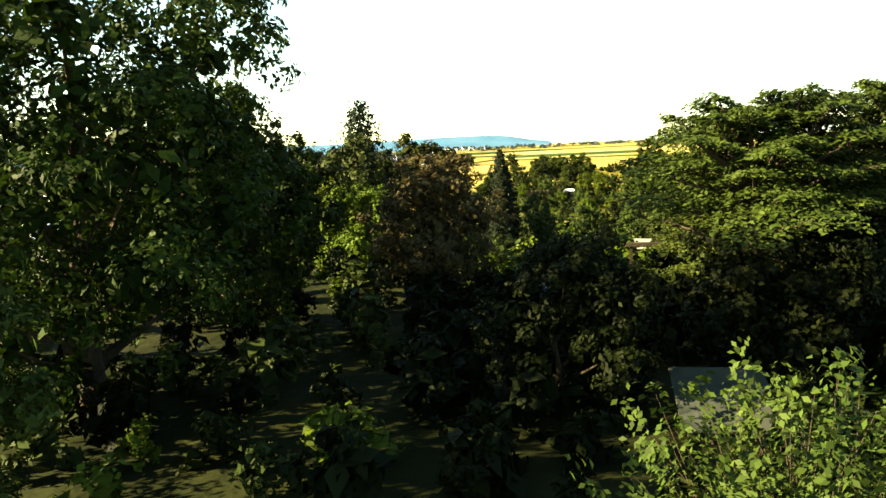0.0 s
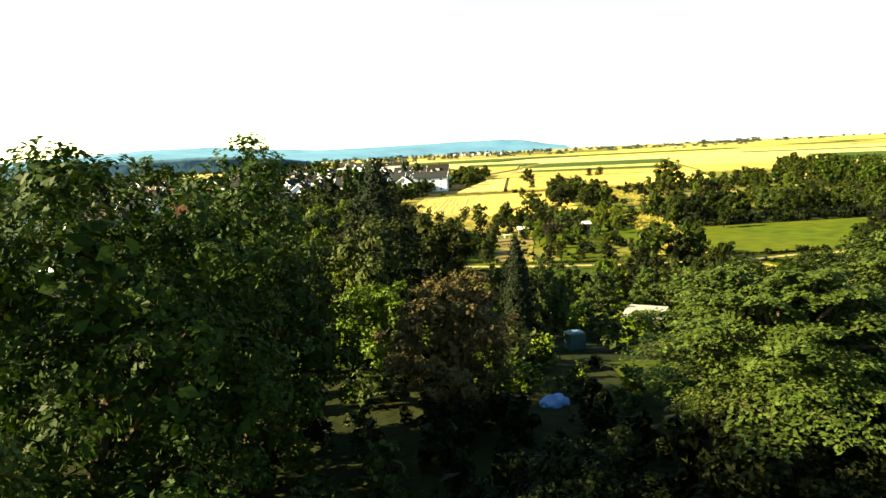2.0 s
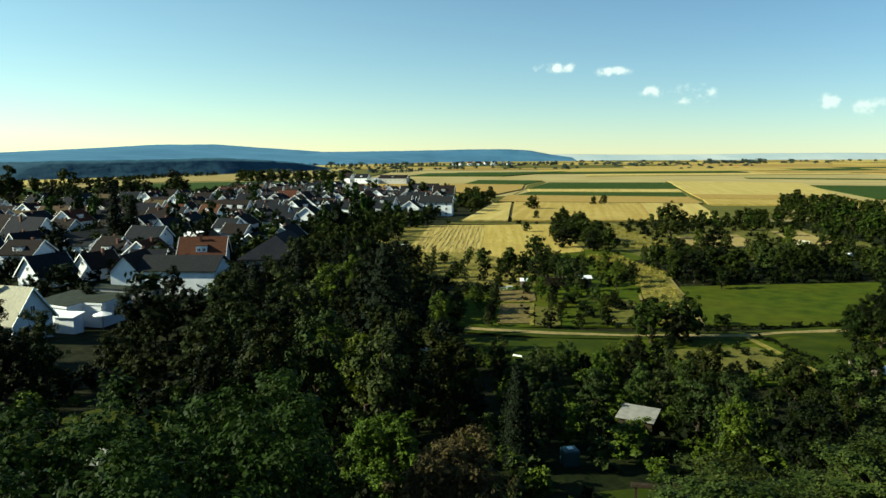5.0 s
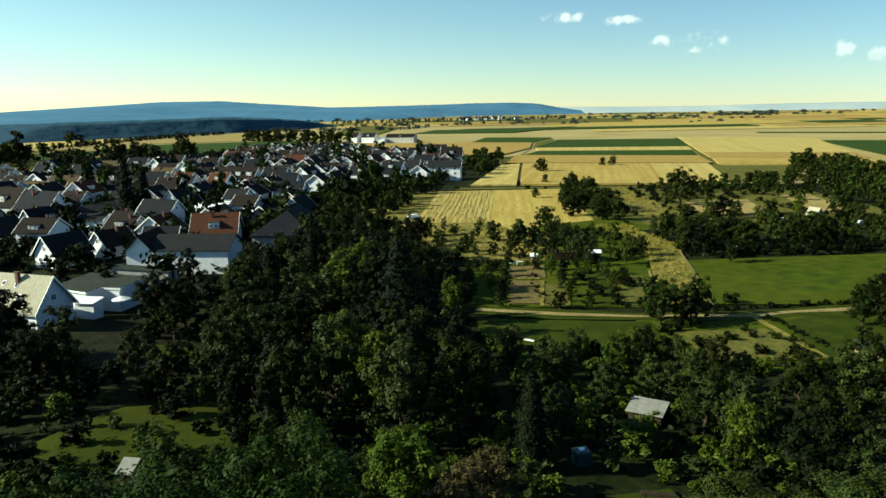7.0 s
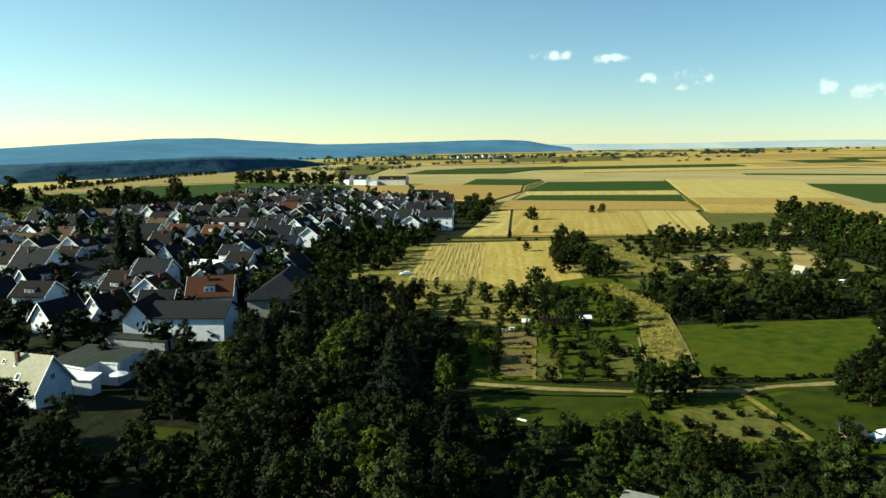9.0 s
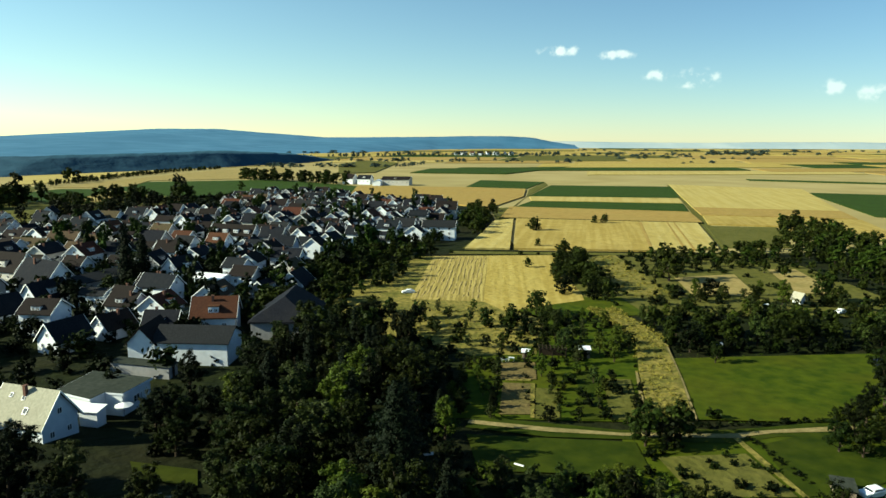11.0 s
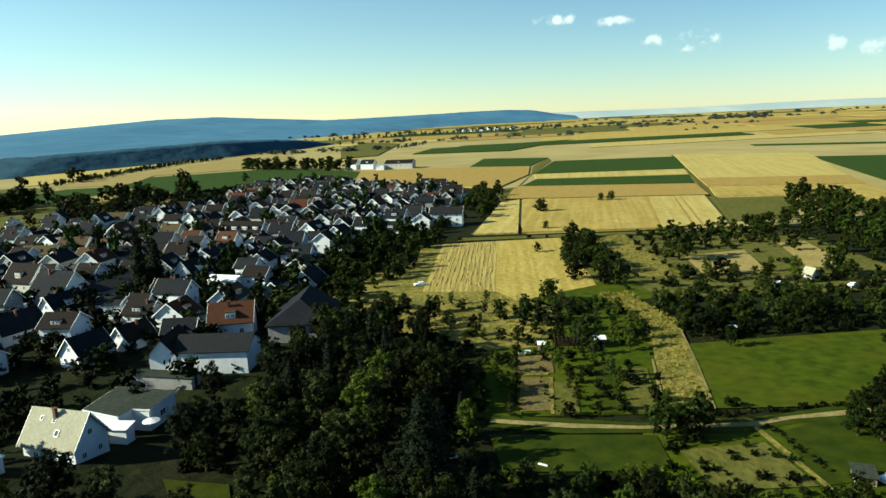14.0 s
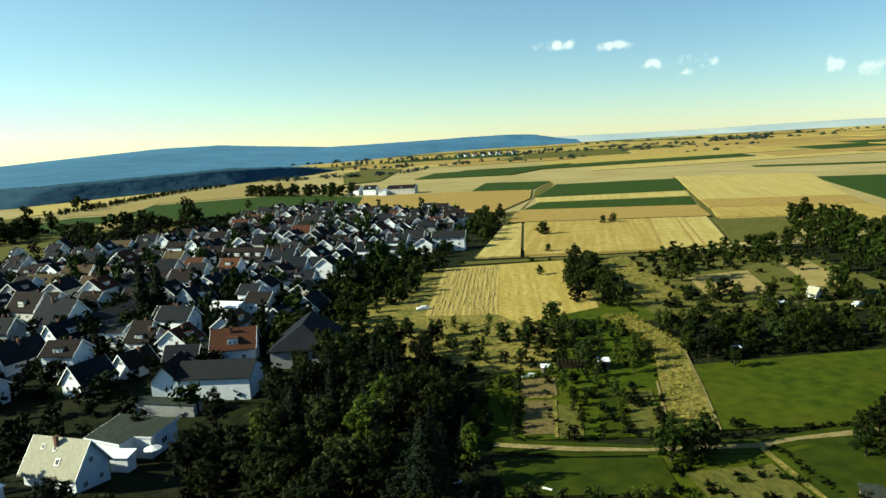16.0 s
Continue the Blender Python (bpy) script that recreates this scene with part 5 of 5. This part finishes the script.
def garage(x, y, turn):
    if any((x - a) ** 2 + (y - b) ** 2 < (c * 0.75 + 2.2) ** 2 for a, b, c in TAKEN):
        return
    TAKEN.append((x, y, 2.5))
    ob = empty("garage", pose(x, y, gz(x, y), 0, 0, turn), "small white garage with a flat roof", "garage", "garages of the village")
    part("wall", box(bmesh.new(), -1.3, -2.3, -0.3, 1.3, 2.3, 1.9), M["plaster"], ob)
    part("roof", box(bmesh.new(), -1.4, -2.4, 1.9, 1.4, 2.4, 2.05), M["sheet" if int(x * 10) % 5 < 2 else "roof_felt"], ob)
    part("door", box(bmesh.new(), -1.0, -2.36, 0, 1.0, -2.3, 1.65), M["sheet"], ob, "white up-and-over door")


def village():
    rnd = random.Random(8)
    def right(y):
        return np.interp(y, [120, 150, 175, 235, 262, 275, 392, 420, 470], [-60, -42, -40, -30, -16, -2, 8, 2, -66])
    def left(y):
        return np.interp(y, [80, 130, 200, 260, 305, 361, 420, 470], [-110, -125, -165, -172, -158, -114, -124, -118])
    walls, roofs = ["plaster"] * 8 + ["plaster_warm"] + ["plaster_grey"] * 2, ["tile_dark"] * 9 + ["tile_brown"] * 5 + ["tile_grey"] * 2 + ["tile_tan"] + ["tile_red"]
    y = 104.0
    while y < 478:
        x = left(y) + rnd.uniform(0, 6)
        while x < right(y):
            px, py = x + rnd.uniform(-2, 2), y + rnd.uniform(-3, 3) - 0.22 * (x + 80)
            w, l = rnd.uniform(5.2, 7.0), rnd.uniform(6.2, 9.2)
            eave = rnd.choice((2.8, 3.6, 4.6))
            turn, rise, wl_, rf, ch = rnd.choice((0, 90)) - 13 + rnd.uniform(-6, 6), rnd.uniform(0.32, 0.46), rnd.choice(walls), rnd.choice(roofs), rnd.random() < 0.7
            if px < right(py) and all((px - a) ** 2 + (py - b) ** 2 > (c + (4.2 if py < 220 else 3.2)) ** 2 for a, b, c in TAKEN) and not (px > -58 and py < 146) and not (px > -80 and py < 130):
                house(px, py, turn, w, l, eave, eave + w * rise, wl_, rf, int(px * 7 + py), ch)
                if rnd.random() < 0.6:
                    garage(px + 5.6 * math.cos(radians(turn)), py + 5.6 * math.sin(radians(turn)), turn)
            x += rnd.uniform(11.5, 15.5) if y < 220 else rnd.uniform(9.6, 13)
        y += 12.2 if y < 220 else 10.6


village()

# single trees between the houses
for x, y, h, m in ((-48.7, 206, 7.5, ROUND[0]), (-134, 268, 8.0, MID[3]), (-174, 480, 15.0, ROUND[2]), (-80, 184, 6.5, MID[3]), (-83, 188, 6.0, MID[2]), (-55.5, 141, 6.0, ROUND[1]), (-102, 354, 8.0, ROUND[2]),
                   (-113, 354, 7.5, MID[3]), (-189, 349, 9.5, ROUND[2]), (-180, 342, 8.5, MID[3]), (-164, 331, 9.0, ROUND[2]), (-172, 336, 8.0, MID[3]), (-195, 329, 8.0, ROUND[2]), (-167, 393, 10.0, MID[3]),
                   (-161, 400, 10.5, ROUND[2]), (-165, 358, 9.5, MID[3]), (-32, 197, 6.5, ROUND[3]), (-79, 267, 6.5, MID[3])):
    free = [(x + dx, y + dy) for dx, dy in ((0, 0), (3, 0), (-3, 0), (0, 4), (0, -4), (4, 5), (-4, -5), (5, -5), (-5, 5)) if all((x + dx - a) ** 2 + (y + dy - b) ** 2 > (c + 1.2) ** 2 for a, b, c in TAKEN)]
    if free:
        m.put(*free[0], h, x, 1.0, "trees between the village houses")
        TAKEN.append((*free[0], 1.5))


def village_trees():
    rnd = random.Random(77)
    places = []
    for _ in range(2100):
        x, y = rnd.uniform(-185, 8), rnd.uniform(98, 470)
        lo = np.interp(y, [80, 130, 200, 260, 305, 361, 420, 470], [-110, -125, -165, -172, -158, -114, -124, -118])
        hi = np.interp(y, [100, 130, 175, 235, 275, 400, 470], [-45, -34, -30, -14, 8, 20, -60])
        if lo < x < hi and not (x > -76 and y < 142) and all((x - a) ** 2 + (y - b) ** 2 > (c + 0.6) ** 2 for a, b, c in TAKEN):
            tall = rnd.random() < 0.1
            places.append((rnd.choice(FARISH if y < 210 else FAR), x, y, rnd.uniform(9, 13) if tall else rnd.uniform(3, 6.4), rnd.uniform(0, 6), rnd.uniform(0.8, 1.1) * (0.7 if tall else 1)))
    places += [(FAR[1], -112, 222, 15, 0, 0.6), (FAR[2], -108, 226, 13, 1, 0.6), (FAR[1], -24, 245, 10, 1, 1), (FAR[2], -22, 236, 11, 2, 1)]
    mass("village_trees", "dark garden trees between the village houses", "trees", places)


village_trees()


def house_gardens():
    """Garden trees in the gaps round the nearer houses."""
    rnd = random.Random(91)
    places = []
    for _ in range(170):
        x, y = rnd.uniform(-98, -34), rnd.uniform(76, 152)
        if y > 70 - 0.4 * (x + 34) - 20 and all((x - a) ** 2 + (y - b) ** 2 > (c + 1.6) ** 2 for a, b, c in TAKEN) and not (-60 < x < -38 and 76 < y < 103) and not (-66 < x < -34 and 100 < y < 124):
            places.append((rnd.choice(FARISH), x, y, rnd.uniform(2.0, 4.8), rnd.uniform(0, 6), rnd.uniform(0.8, 1.15)))
    mass("garden_shrubs", "dark trees and shrubs between the nearer houses", "trees", places)


house_gardens()


def flat_building():
    ob = empty("flat_roofed_house", pose(0, 0, 0), "white flat-roofed house with a grey felt roof", "house", "houses of the village")
    pts = [(-54.6, 93.5), (-53.4, 102), (-43.6, 99), (-45, 92.5), (-47.6, 93), (-48.4, 90.4)]
    part("wall", prism(bmesh.new(), pts, -0.5, 3.2), M["plaster"], ob)
    c = Vector((sum(p[0] for p in pts) / 6, sum(p[1] for p in pts) / 6))
    part("fascia", prism(bmesh.new(), [tuple(c + (Vector(p) - c) * 1.07) for p in pts], 3.2, 3.46), M["plaster"], ob, "white roof edge board")
    part("roof", prism(bmesh.new(), [tuple(c + (Vector(p) - c) * 1.045) for p in pts], 3.46, 3.52), M["roof_felt"], ob)
    for x, y, a in ((-44.4, 95.6, 70), (-44.1, 97.4, 70)):
        link("window", WINDOWS[2], ob, "", pose(x + 0.1, y, 1.7, 0, 0, a + 10))


flat_building()


def shed(x, y, turn, w, l, h, roof, wall, label, slope=0.5, name="garden_shed", door=True):
    """A small lean-to shed with boarded walls and a slanting sheet roof."""
    ob = empty(name, pose(x, y, gz(x, y), 0, 0, turn), label, "shed", "garden sheds")
    bm = bmesh.new()
    vs = []
    for sx, sy, top in ((-1, -1, h), (1, -1, h), (1, 1, h + slope), (-1, 1, h + slope)):
        vs.append((bm.verts.new((sx * w / 2, sy * l / 2, -0.2)), bm.verts.new((sx * w / 2, sy * l / 2, top))))
    for i in range(4):
        j = (i + 1) % 4
        bm.faces.new((vs[i][0], vs[j][0], vs[j][1], vs[i][1]))
    part("wall", bm, M[wall], ob)
    bm = bmesh.new()
    lo = [bm.verts.new((sx * (w / 2 + 0.2), sy * (l / 2 + 0.25), h + (slope if sy > 0 else 0) + (0.03 if sy < 0 else 0.07) + k * 0.07)) for k in (0, 1) for sx, sy in ((-1, -1), (1, -1), (1, 1), (-1, 1))]
    for f in ((3, 2, 1, 0), (4, 5, 6, 7), (0, 1, 5, 4), (1, 2, 6, 5), (2, 3, 7, 6), (3, 0, 4, 7)):
        bm.faces.new([lo[i] for i in f])
    part("roof", bm, M[roof], ob)
    if door:
        part("door", box(bmesh.new(), -0.4, -l / 2 - 0.04, 0, 0.4, -l / 2, min(1.85, h - 0.08)), M["darkwood"], ob)
    return ob


# walls of this low shed are coloured dark in place of tree shade
shed(7.0, 14.8, -12, 1.8, 1.7, 0.3, "roof_felt", "darkwood", "low wooden garden shed with a grey felt roof", 0.7, door=False)
shed(16.6, 53.6, -30, 2.7, 2.0, 1.1, "sheet_grey", "darkwood", "garden shed with a pale grey roof", 0.35)
shed(26.4, 120.4, -5, 1.9, 1.3, 1.7, "sheet", "wood", "garden hut with a white metal roof", 0.2)
shed(15.8, 119.6, -5, 1.5, 1.1, 1.4, "sheet", "wood", "small garden hut with a white roof", 0.2)
def pergola():
    x, y = 20.6, 120.4
    ob = empty("garden_shelter", pose(x, y, gz(x, y), 0, 0, -5), "dark open timber garden shelter", "garden shelter")
    for px in (-2.3, 0.0, 2.3):
        for py in (-1.0, 1.0):
            part("post", box(bmesh.new(), px - 0.07, py - 0.07, -0.3, px + 0.07, py + 0.07, 1.8), M["darkwood"], ob)
    for py in (-1.0, 1.0):
        part("beam", box(bmesh.new(), -2.6, py - 0.06, 1.8, 2.6, py + 0.06, 1.98), M["darkwood"], ob)
    for k in range(8):
        part("rafter", box(bmesh.new(), -2.45 + k * 0.7 - 0.05, -1.3, 1.98, -2.45 + k * 0.7 + 0.05, 1.3, 2.1), M["darkwood"], ob)
    part("back_wall", box(bmesh.new(), -2.2, 1.02, 0, 2.2, 1.07, 1.6), M["darkwood"], ob)


def garden_table(x, y, turn):
    ob = empty("garden_table", pose(x, y, gz(x, y) + 0.1, 0, 0, turn), "white plastic garden table on bare soil", "table", "white garden tables")
    part("tabletop", box(bmesh.new(), -0.55, -0.4, 0.58, 0.55, 0.4, 0.63, 0.02), M["frame"], ob)
    for sx in (-0.45, 0.45):
        for sy in (-0.3, 0.3):
            part("leg", box(bmesh.new(), sx - 0.03, sy - 0.03, 0, sx + 0.03, sy + 0.03, 0.58), M["frame"], ob)


pergola()
garden_table(11.5, 117.4, 15)
garden_table(12.9, 118.2, -20)
shed(52.5, 124.6, 0, 1.5, 1.1, 1.2, "sheet", "wood", "small hut with a white roof by trees", 0.2)
shed(45.0, 69.9, -20, 2.2, 2.4, 1.1, "roof_felt", "wood", "low shed with a grey felt roof", 0.3)
shed(-20.3, 38.6, -10, 0.75, 0.6, 1.6, "sheet_grey", "wood", "tiny garden hut with a white sheet roof", 0.5)


# ---- small things in the gardens ----
def post(bm, x, y, z0, z1, r=0.05):
    return box(bm, x - r, y - r, z0, x + r, y + r, z1)


def garden_arch():
    x, y = 11.9, 35.3
    ob = empty("garden_arch", pose(x, y, gz(x, y), 0, 0, -14), "dark timber garden arch on a small lawn", "garden arch")
    for sx in (-0.72, 0.72):
        part("post", post(bmesh.new(), sx, 0, -0.3, 1.65, 0.07), M["darkwood"], ob)
    part("beam", box(bmesh.new(), -1.0, -0.16, 1.65, 1.0, 0.16, 1.87, 0.03), M["darkwood"], ob)


def water_tank():
    x, y = 9.0, 43.2
    ob = empty("water_tank", pose(x, y, gz(x, y), 0, 0, 12), "teal plastic water tank beside a hut", "water tank")
    bm = bmesh.new()
    box(bm, -0.55, -0.5, 0, 0.55, 0.5, 1.15, 0.08)
    part("tank", bm, M["teal"], ob)
    part("lid", box(bmesh.new(), -0.2, -0.2, 1.15, 0.2, 0.2, 1.22, 0.02), M["sheet"], ob, "pale screw lid")


def tarp():
    x, y = 5.6, 31.2
    ob = empty("tarpaulin_heap", pose(x, y, gz(x, y), 0, 0, 20), "heap covered with a blue tarpaulin", "tarpaulin")
    bm = bmesh.new()
    bmesh.ops.create_icosphere(bm, subdivisions=3, radius=1.0)
    for v in bm.verts:
        k = 1 + 0.25 * noise.noise(v.co * 2.2)
        v.co = Vector((v.co.x * 0.75 * k, v.co.y * 0.5 * k, max(-0.05, v.co.z * 0.5 * k)))
    part("cover", bm, M["tarp"], ob)


def stake():
    x, y = 0.35, 19.6
    ob = empty("garden_stake", pose(x, y, gz(x, y)), "thin white painted garden stake", "stake")
    bm = bmesh.new()
    tube(bm, [(0, 0, -0.3), (0.01, 0, 0.5), (0.02, 0, 0.95)], [0.025, 0.025, 0.02], 8)
    part("shaft", bm, M["frame"], ob)


def timber_pile():
    x, y = -29, 66.3
    ob = empty("timber_pile", pose(x, y, gz(x, y)), "sunlit weathered planks lying on the ground", "timber")
    for i, (dx, dy, a, l) in enumerate(((0, 0, 8, 3.2), (0.3, 0.3, 4, 2.8), (-1.6, 0.4, 48, 1.9), (0.1, 0.15, 12, 2.4))):
        link("plank", PLANK, ob, "", pose(dx, dy, 0.1 + 0.06 * i, 0, 0, a) @ Matrix.Diagonal((l, 1, 1, 1)))


def unit_plank():
    bm = box(bmesh.new(), -0.5, -0.09, -0.025, 0.5, 0.09, 0.025)
    me = bpy.data.meshes.new("plank")
    bm.to_mesh(me)
    bm.free()
    me.materials.append(M["palewood"])
    return me


PLANK = unit_plank()


def parasol():
    x, y = -44.2, 91.2
    ob = empty("parasol", pose(x, y, gz(x, y)), "white open parasol on the terrace", "parasol")
    bm = bmesh.new()
    tube(bm, [(0, 0, -0.2), (0, 0, 1.3), (0, 0, 2.5)], [0.03, 0.03, 0.02], 8)
    part("pole", bm, M["wood"], ob)
    bm = bmesh.new()
    n = 10
    top = bm.verts.new((0, 0, 2.6))
    rim = [bm.verts.new((1.25 * math.cos(i * math.tau / n), 1.25 * math.sin(i * math.tau / n), 2.15)) for i in range(n)]
    low = [bm.verts.new((v.co.x * 0.99, v.co.y * 0.99, 2.03)) for v in rim]
    for i in range(n):
        bm.faces.new((top, rim[i], rim[(i + 1) % n]))
        bm.faces.new((rim[i], low[i], low[(i + 1) % n], rim[(i + 1) % n]))
    part("canopy", bm, M["frame"], ob)


def car(x, y, turn, paint, label):
    """A parked car: body with sloping cabin, glazing, wheels and lamps."""
    ob = empty("car", pose(x, y, gz(x, y), 0, 0, turn) @ Matrix.Scale(0.8, 4), label, "car", "parked cars")
    prof = [(-2.1, 0.35), (-2.1, 0.8), (-1.95, 0.95), (-1.0, 1.0), (-0.55, 1.42), (0.9, 1.45), (1.6, 1.05), (2.05, 0.95), (2.1, 0.35)]
    bm = bmesh.new()
    lo = [bm.verts.new((a, -0.82 if b < 1.1 else -0.66, b)) for a, b in prof]
    hi = [bm.verts.new((a, 0.82 if b < 1.1 else 0.66, b)) for a, b in prof]
    bm.faces.new(lo[::-1])
    bm.faces.new(hi)
    for i in range(len(prof)):
        j = (i + 1) % len(prof)
        bm.faces.new((lo[i], lo[j], hi[j], hi[i]))
    bmesh.ops.recalc_face_normals(bm, faces=bm.faces)
    bmesh.ops.bevel(bm, geom=list(bm.edges), offset=0.05, segments=2, affect="EDGES")
    part("body", bm, M[paint], ob)
    for sy in (-1, 1):
        part("side_window", box(bmesh.new(), -0.6, sy * 0.735 - 0.02, 1.08, 1.05, sy * 0.735 + 0.02, 1.34), M["glass"], ob)
    part("windscreen", box(bmesh.new(), -0.98, -0.6, 1.08, -0.72, 0.6, 1.3), M["glass"], ob)
    part("rear_window", box(bmesh.new(), 1.1, -0.6, 1.12, 1.36, 0.6, 1.32), M["glass"], ob)
    for wx in (-1.3, 1.3):
        for wy in (-0.78, 0.78):
            bm = bmesh.new()
            bmesh.ops.create_cone(bm, cap_ends=True, segments=16, radius1=0.32, radius2=0.32, depth=0.2, matrix=pose(wx, wy, 0.32, 90))
            wheel = part("wheel", bm, M["tyre"], ob)
            bm = bmesh.new()
            bmesh.ops.create_cone(bm, cap_ends=True, segments=12, radius1=0.19, radius2=0.19, depth=0.22, matrix=pose(wx, wy, 0.32, 90))
            part("rim", bm, M["sheet"], wheel)


garden_arch()
water_tank()
tarp()
stake()
timber_pile()
parasol()
car(48.2, 69.5, 15, "sheet", "white car parked beside a low shed")
car(-7.6, 174.6, 12, "sheet", "white car parked on the lane by the hay field")
car(77.6, 116, 70, "carblack", "dark car parked at the meadow's edge")
for cx, cy, ct, cp, cl in ((-62, 152, 166, "sheet", "white car parked on the village street"), (-50.5, 116, 80, "sheet", "white car parked beside the barn"), (-44, 166, 20, "carblack", "dark blue car parked on the street"),
                           (-78, 190, 80, "carblack", "dark car parked by a house"), (-70, 250, 75, "sheet", "white car on the village street")):
    car(cx, cy, ct, cp, cl)

shed(75.8, 154.6, 10, 1.6, 1.6, 1.5, "sheet", "wood", "small hut with a white roof among trees", 0.3)
car(92.4, 154, 30, "sheet", "pale van parked behind the trees")
for bx, by, bt in ((-1.5, 80.0, 20), (9.5, 76.8, -35)):
    board = empty("white_board", pose(bx, by, gz(bx, by), 0, 0, bt), "white board lying on the meadow's edge", "board")
    part("panel", box(bmesh.new(), -0.65, -0.12, 0.05, 0.65, 0.12, 0.35, 0.02), M["frame"], board)


def skylights():
    """Roof windows on the slope of the pale-roofed house."""
    h = next(o for o in scene.objects if o.name.startswith("house") and "pale sunlit" in o.get("label", ""))
    k = 3.5 / 2.8
    for along, down, big in ((-0.9, 2.0, 1.0), (2.4, 0.9, 0.7), (0.3, 1.0, 0.7)):
        for s_ in (-1, 1):
            m = pose(s_ * down, along, 7.3 - k * down + 0.28, 0, s_ * math.degrees(math.atan(k)), 0)
            part("roof_window", box(box(bmesh.new(), -0.45 * big, -0.35 * big, -0.06, 0.45 * big, 0.35 * big, 0.03, 0, 0), -0.36 * big, -0.26 * big, 0.03, 0.36 * big, 0.26 * big, 0.045, 0, 1), [M["frame"], M["glass"]], h, "", m)


skylights()
shed(-49.2, 110.4, 81, 2.8, 10.4, 2.0, "roof_felt", "plaster_grey", "long low grey outbuilding beside the barn", 0.4, "outbuilding")
shed(-47.4, 88.7, -8, 2.6, 2.0, 2.2, "sheet", "plaster", "low annexe with a pale metal roof", 0.25, "annexe", False)
shed(-58.5, 76.5, 70, 2.2, 3.4, 1.9, "sheet", "plaster", "small annexe with a white sunlit roof", 0.3, "annexe")

# one unit of the plan in metres, for all that stands in it
for thing in scene.objects:
    if thing.parent is None and thing.type in {"MESH", "EMPTY"}:
        thing.matrix_basis = Matrix.Scale(SCALE, 4) @ thing.matrix_basis
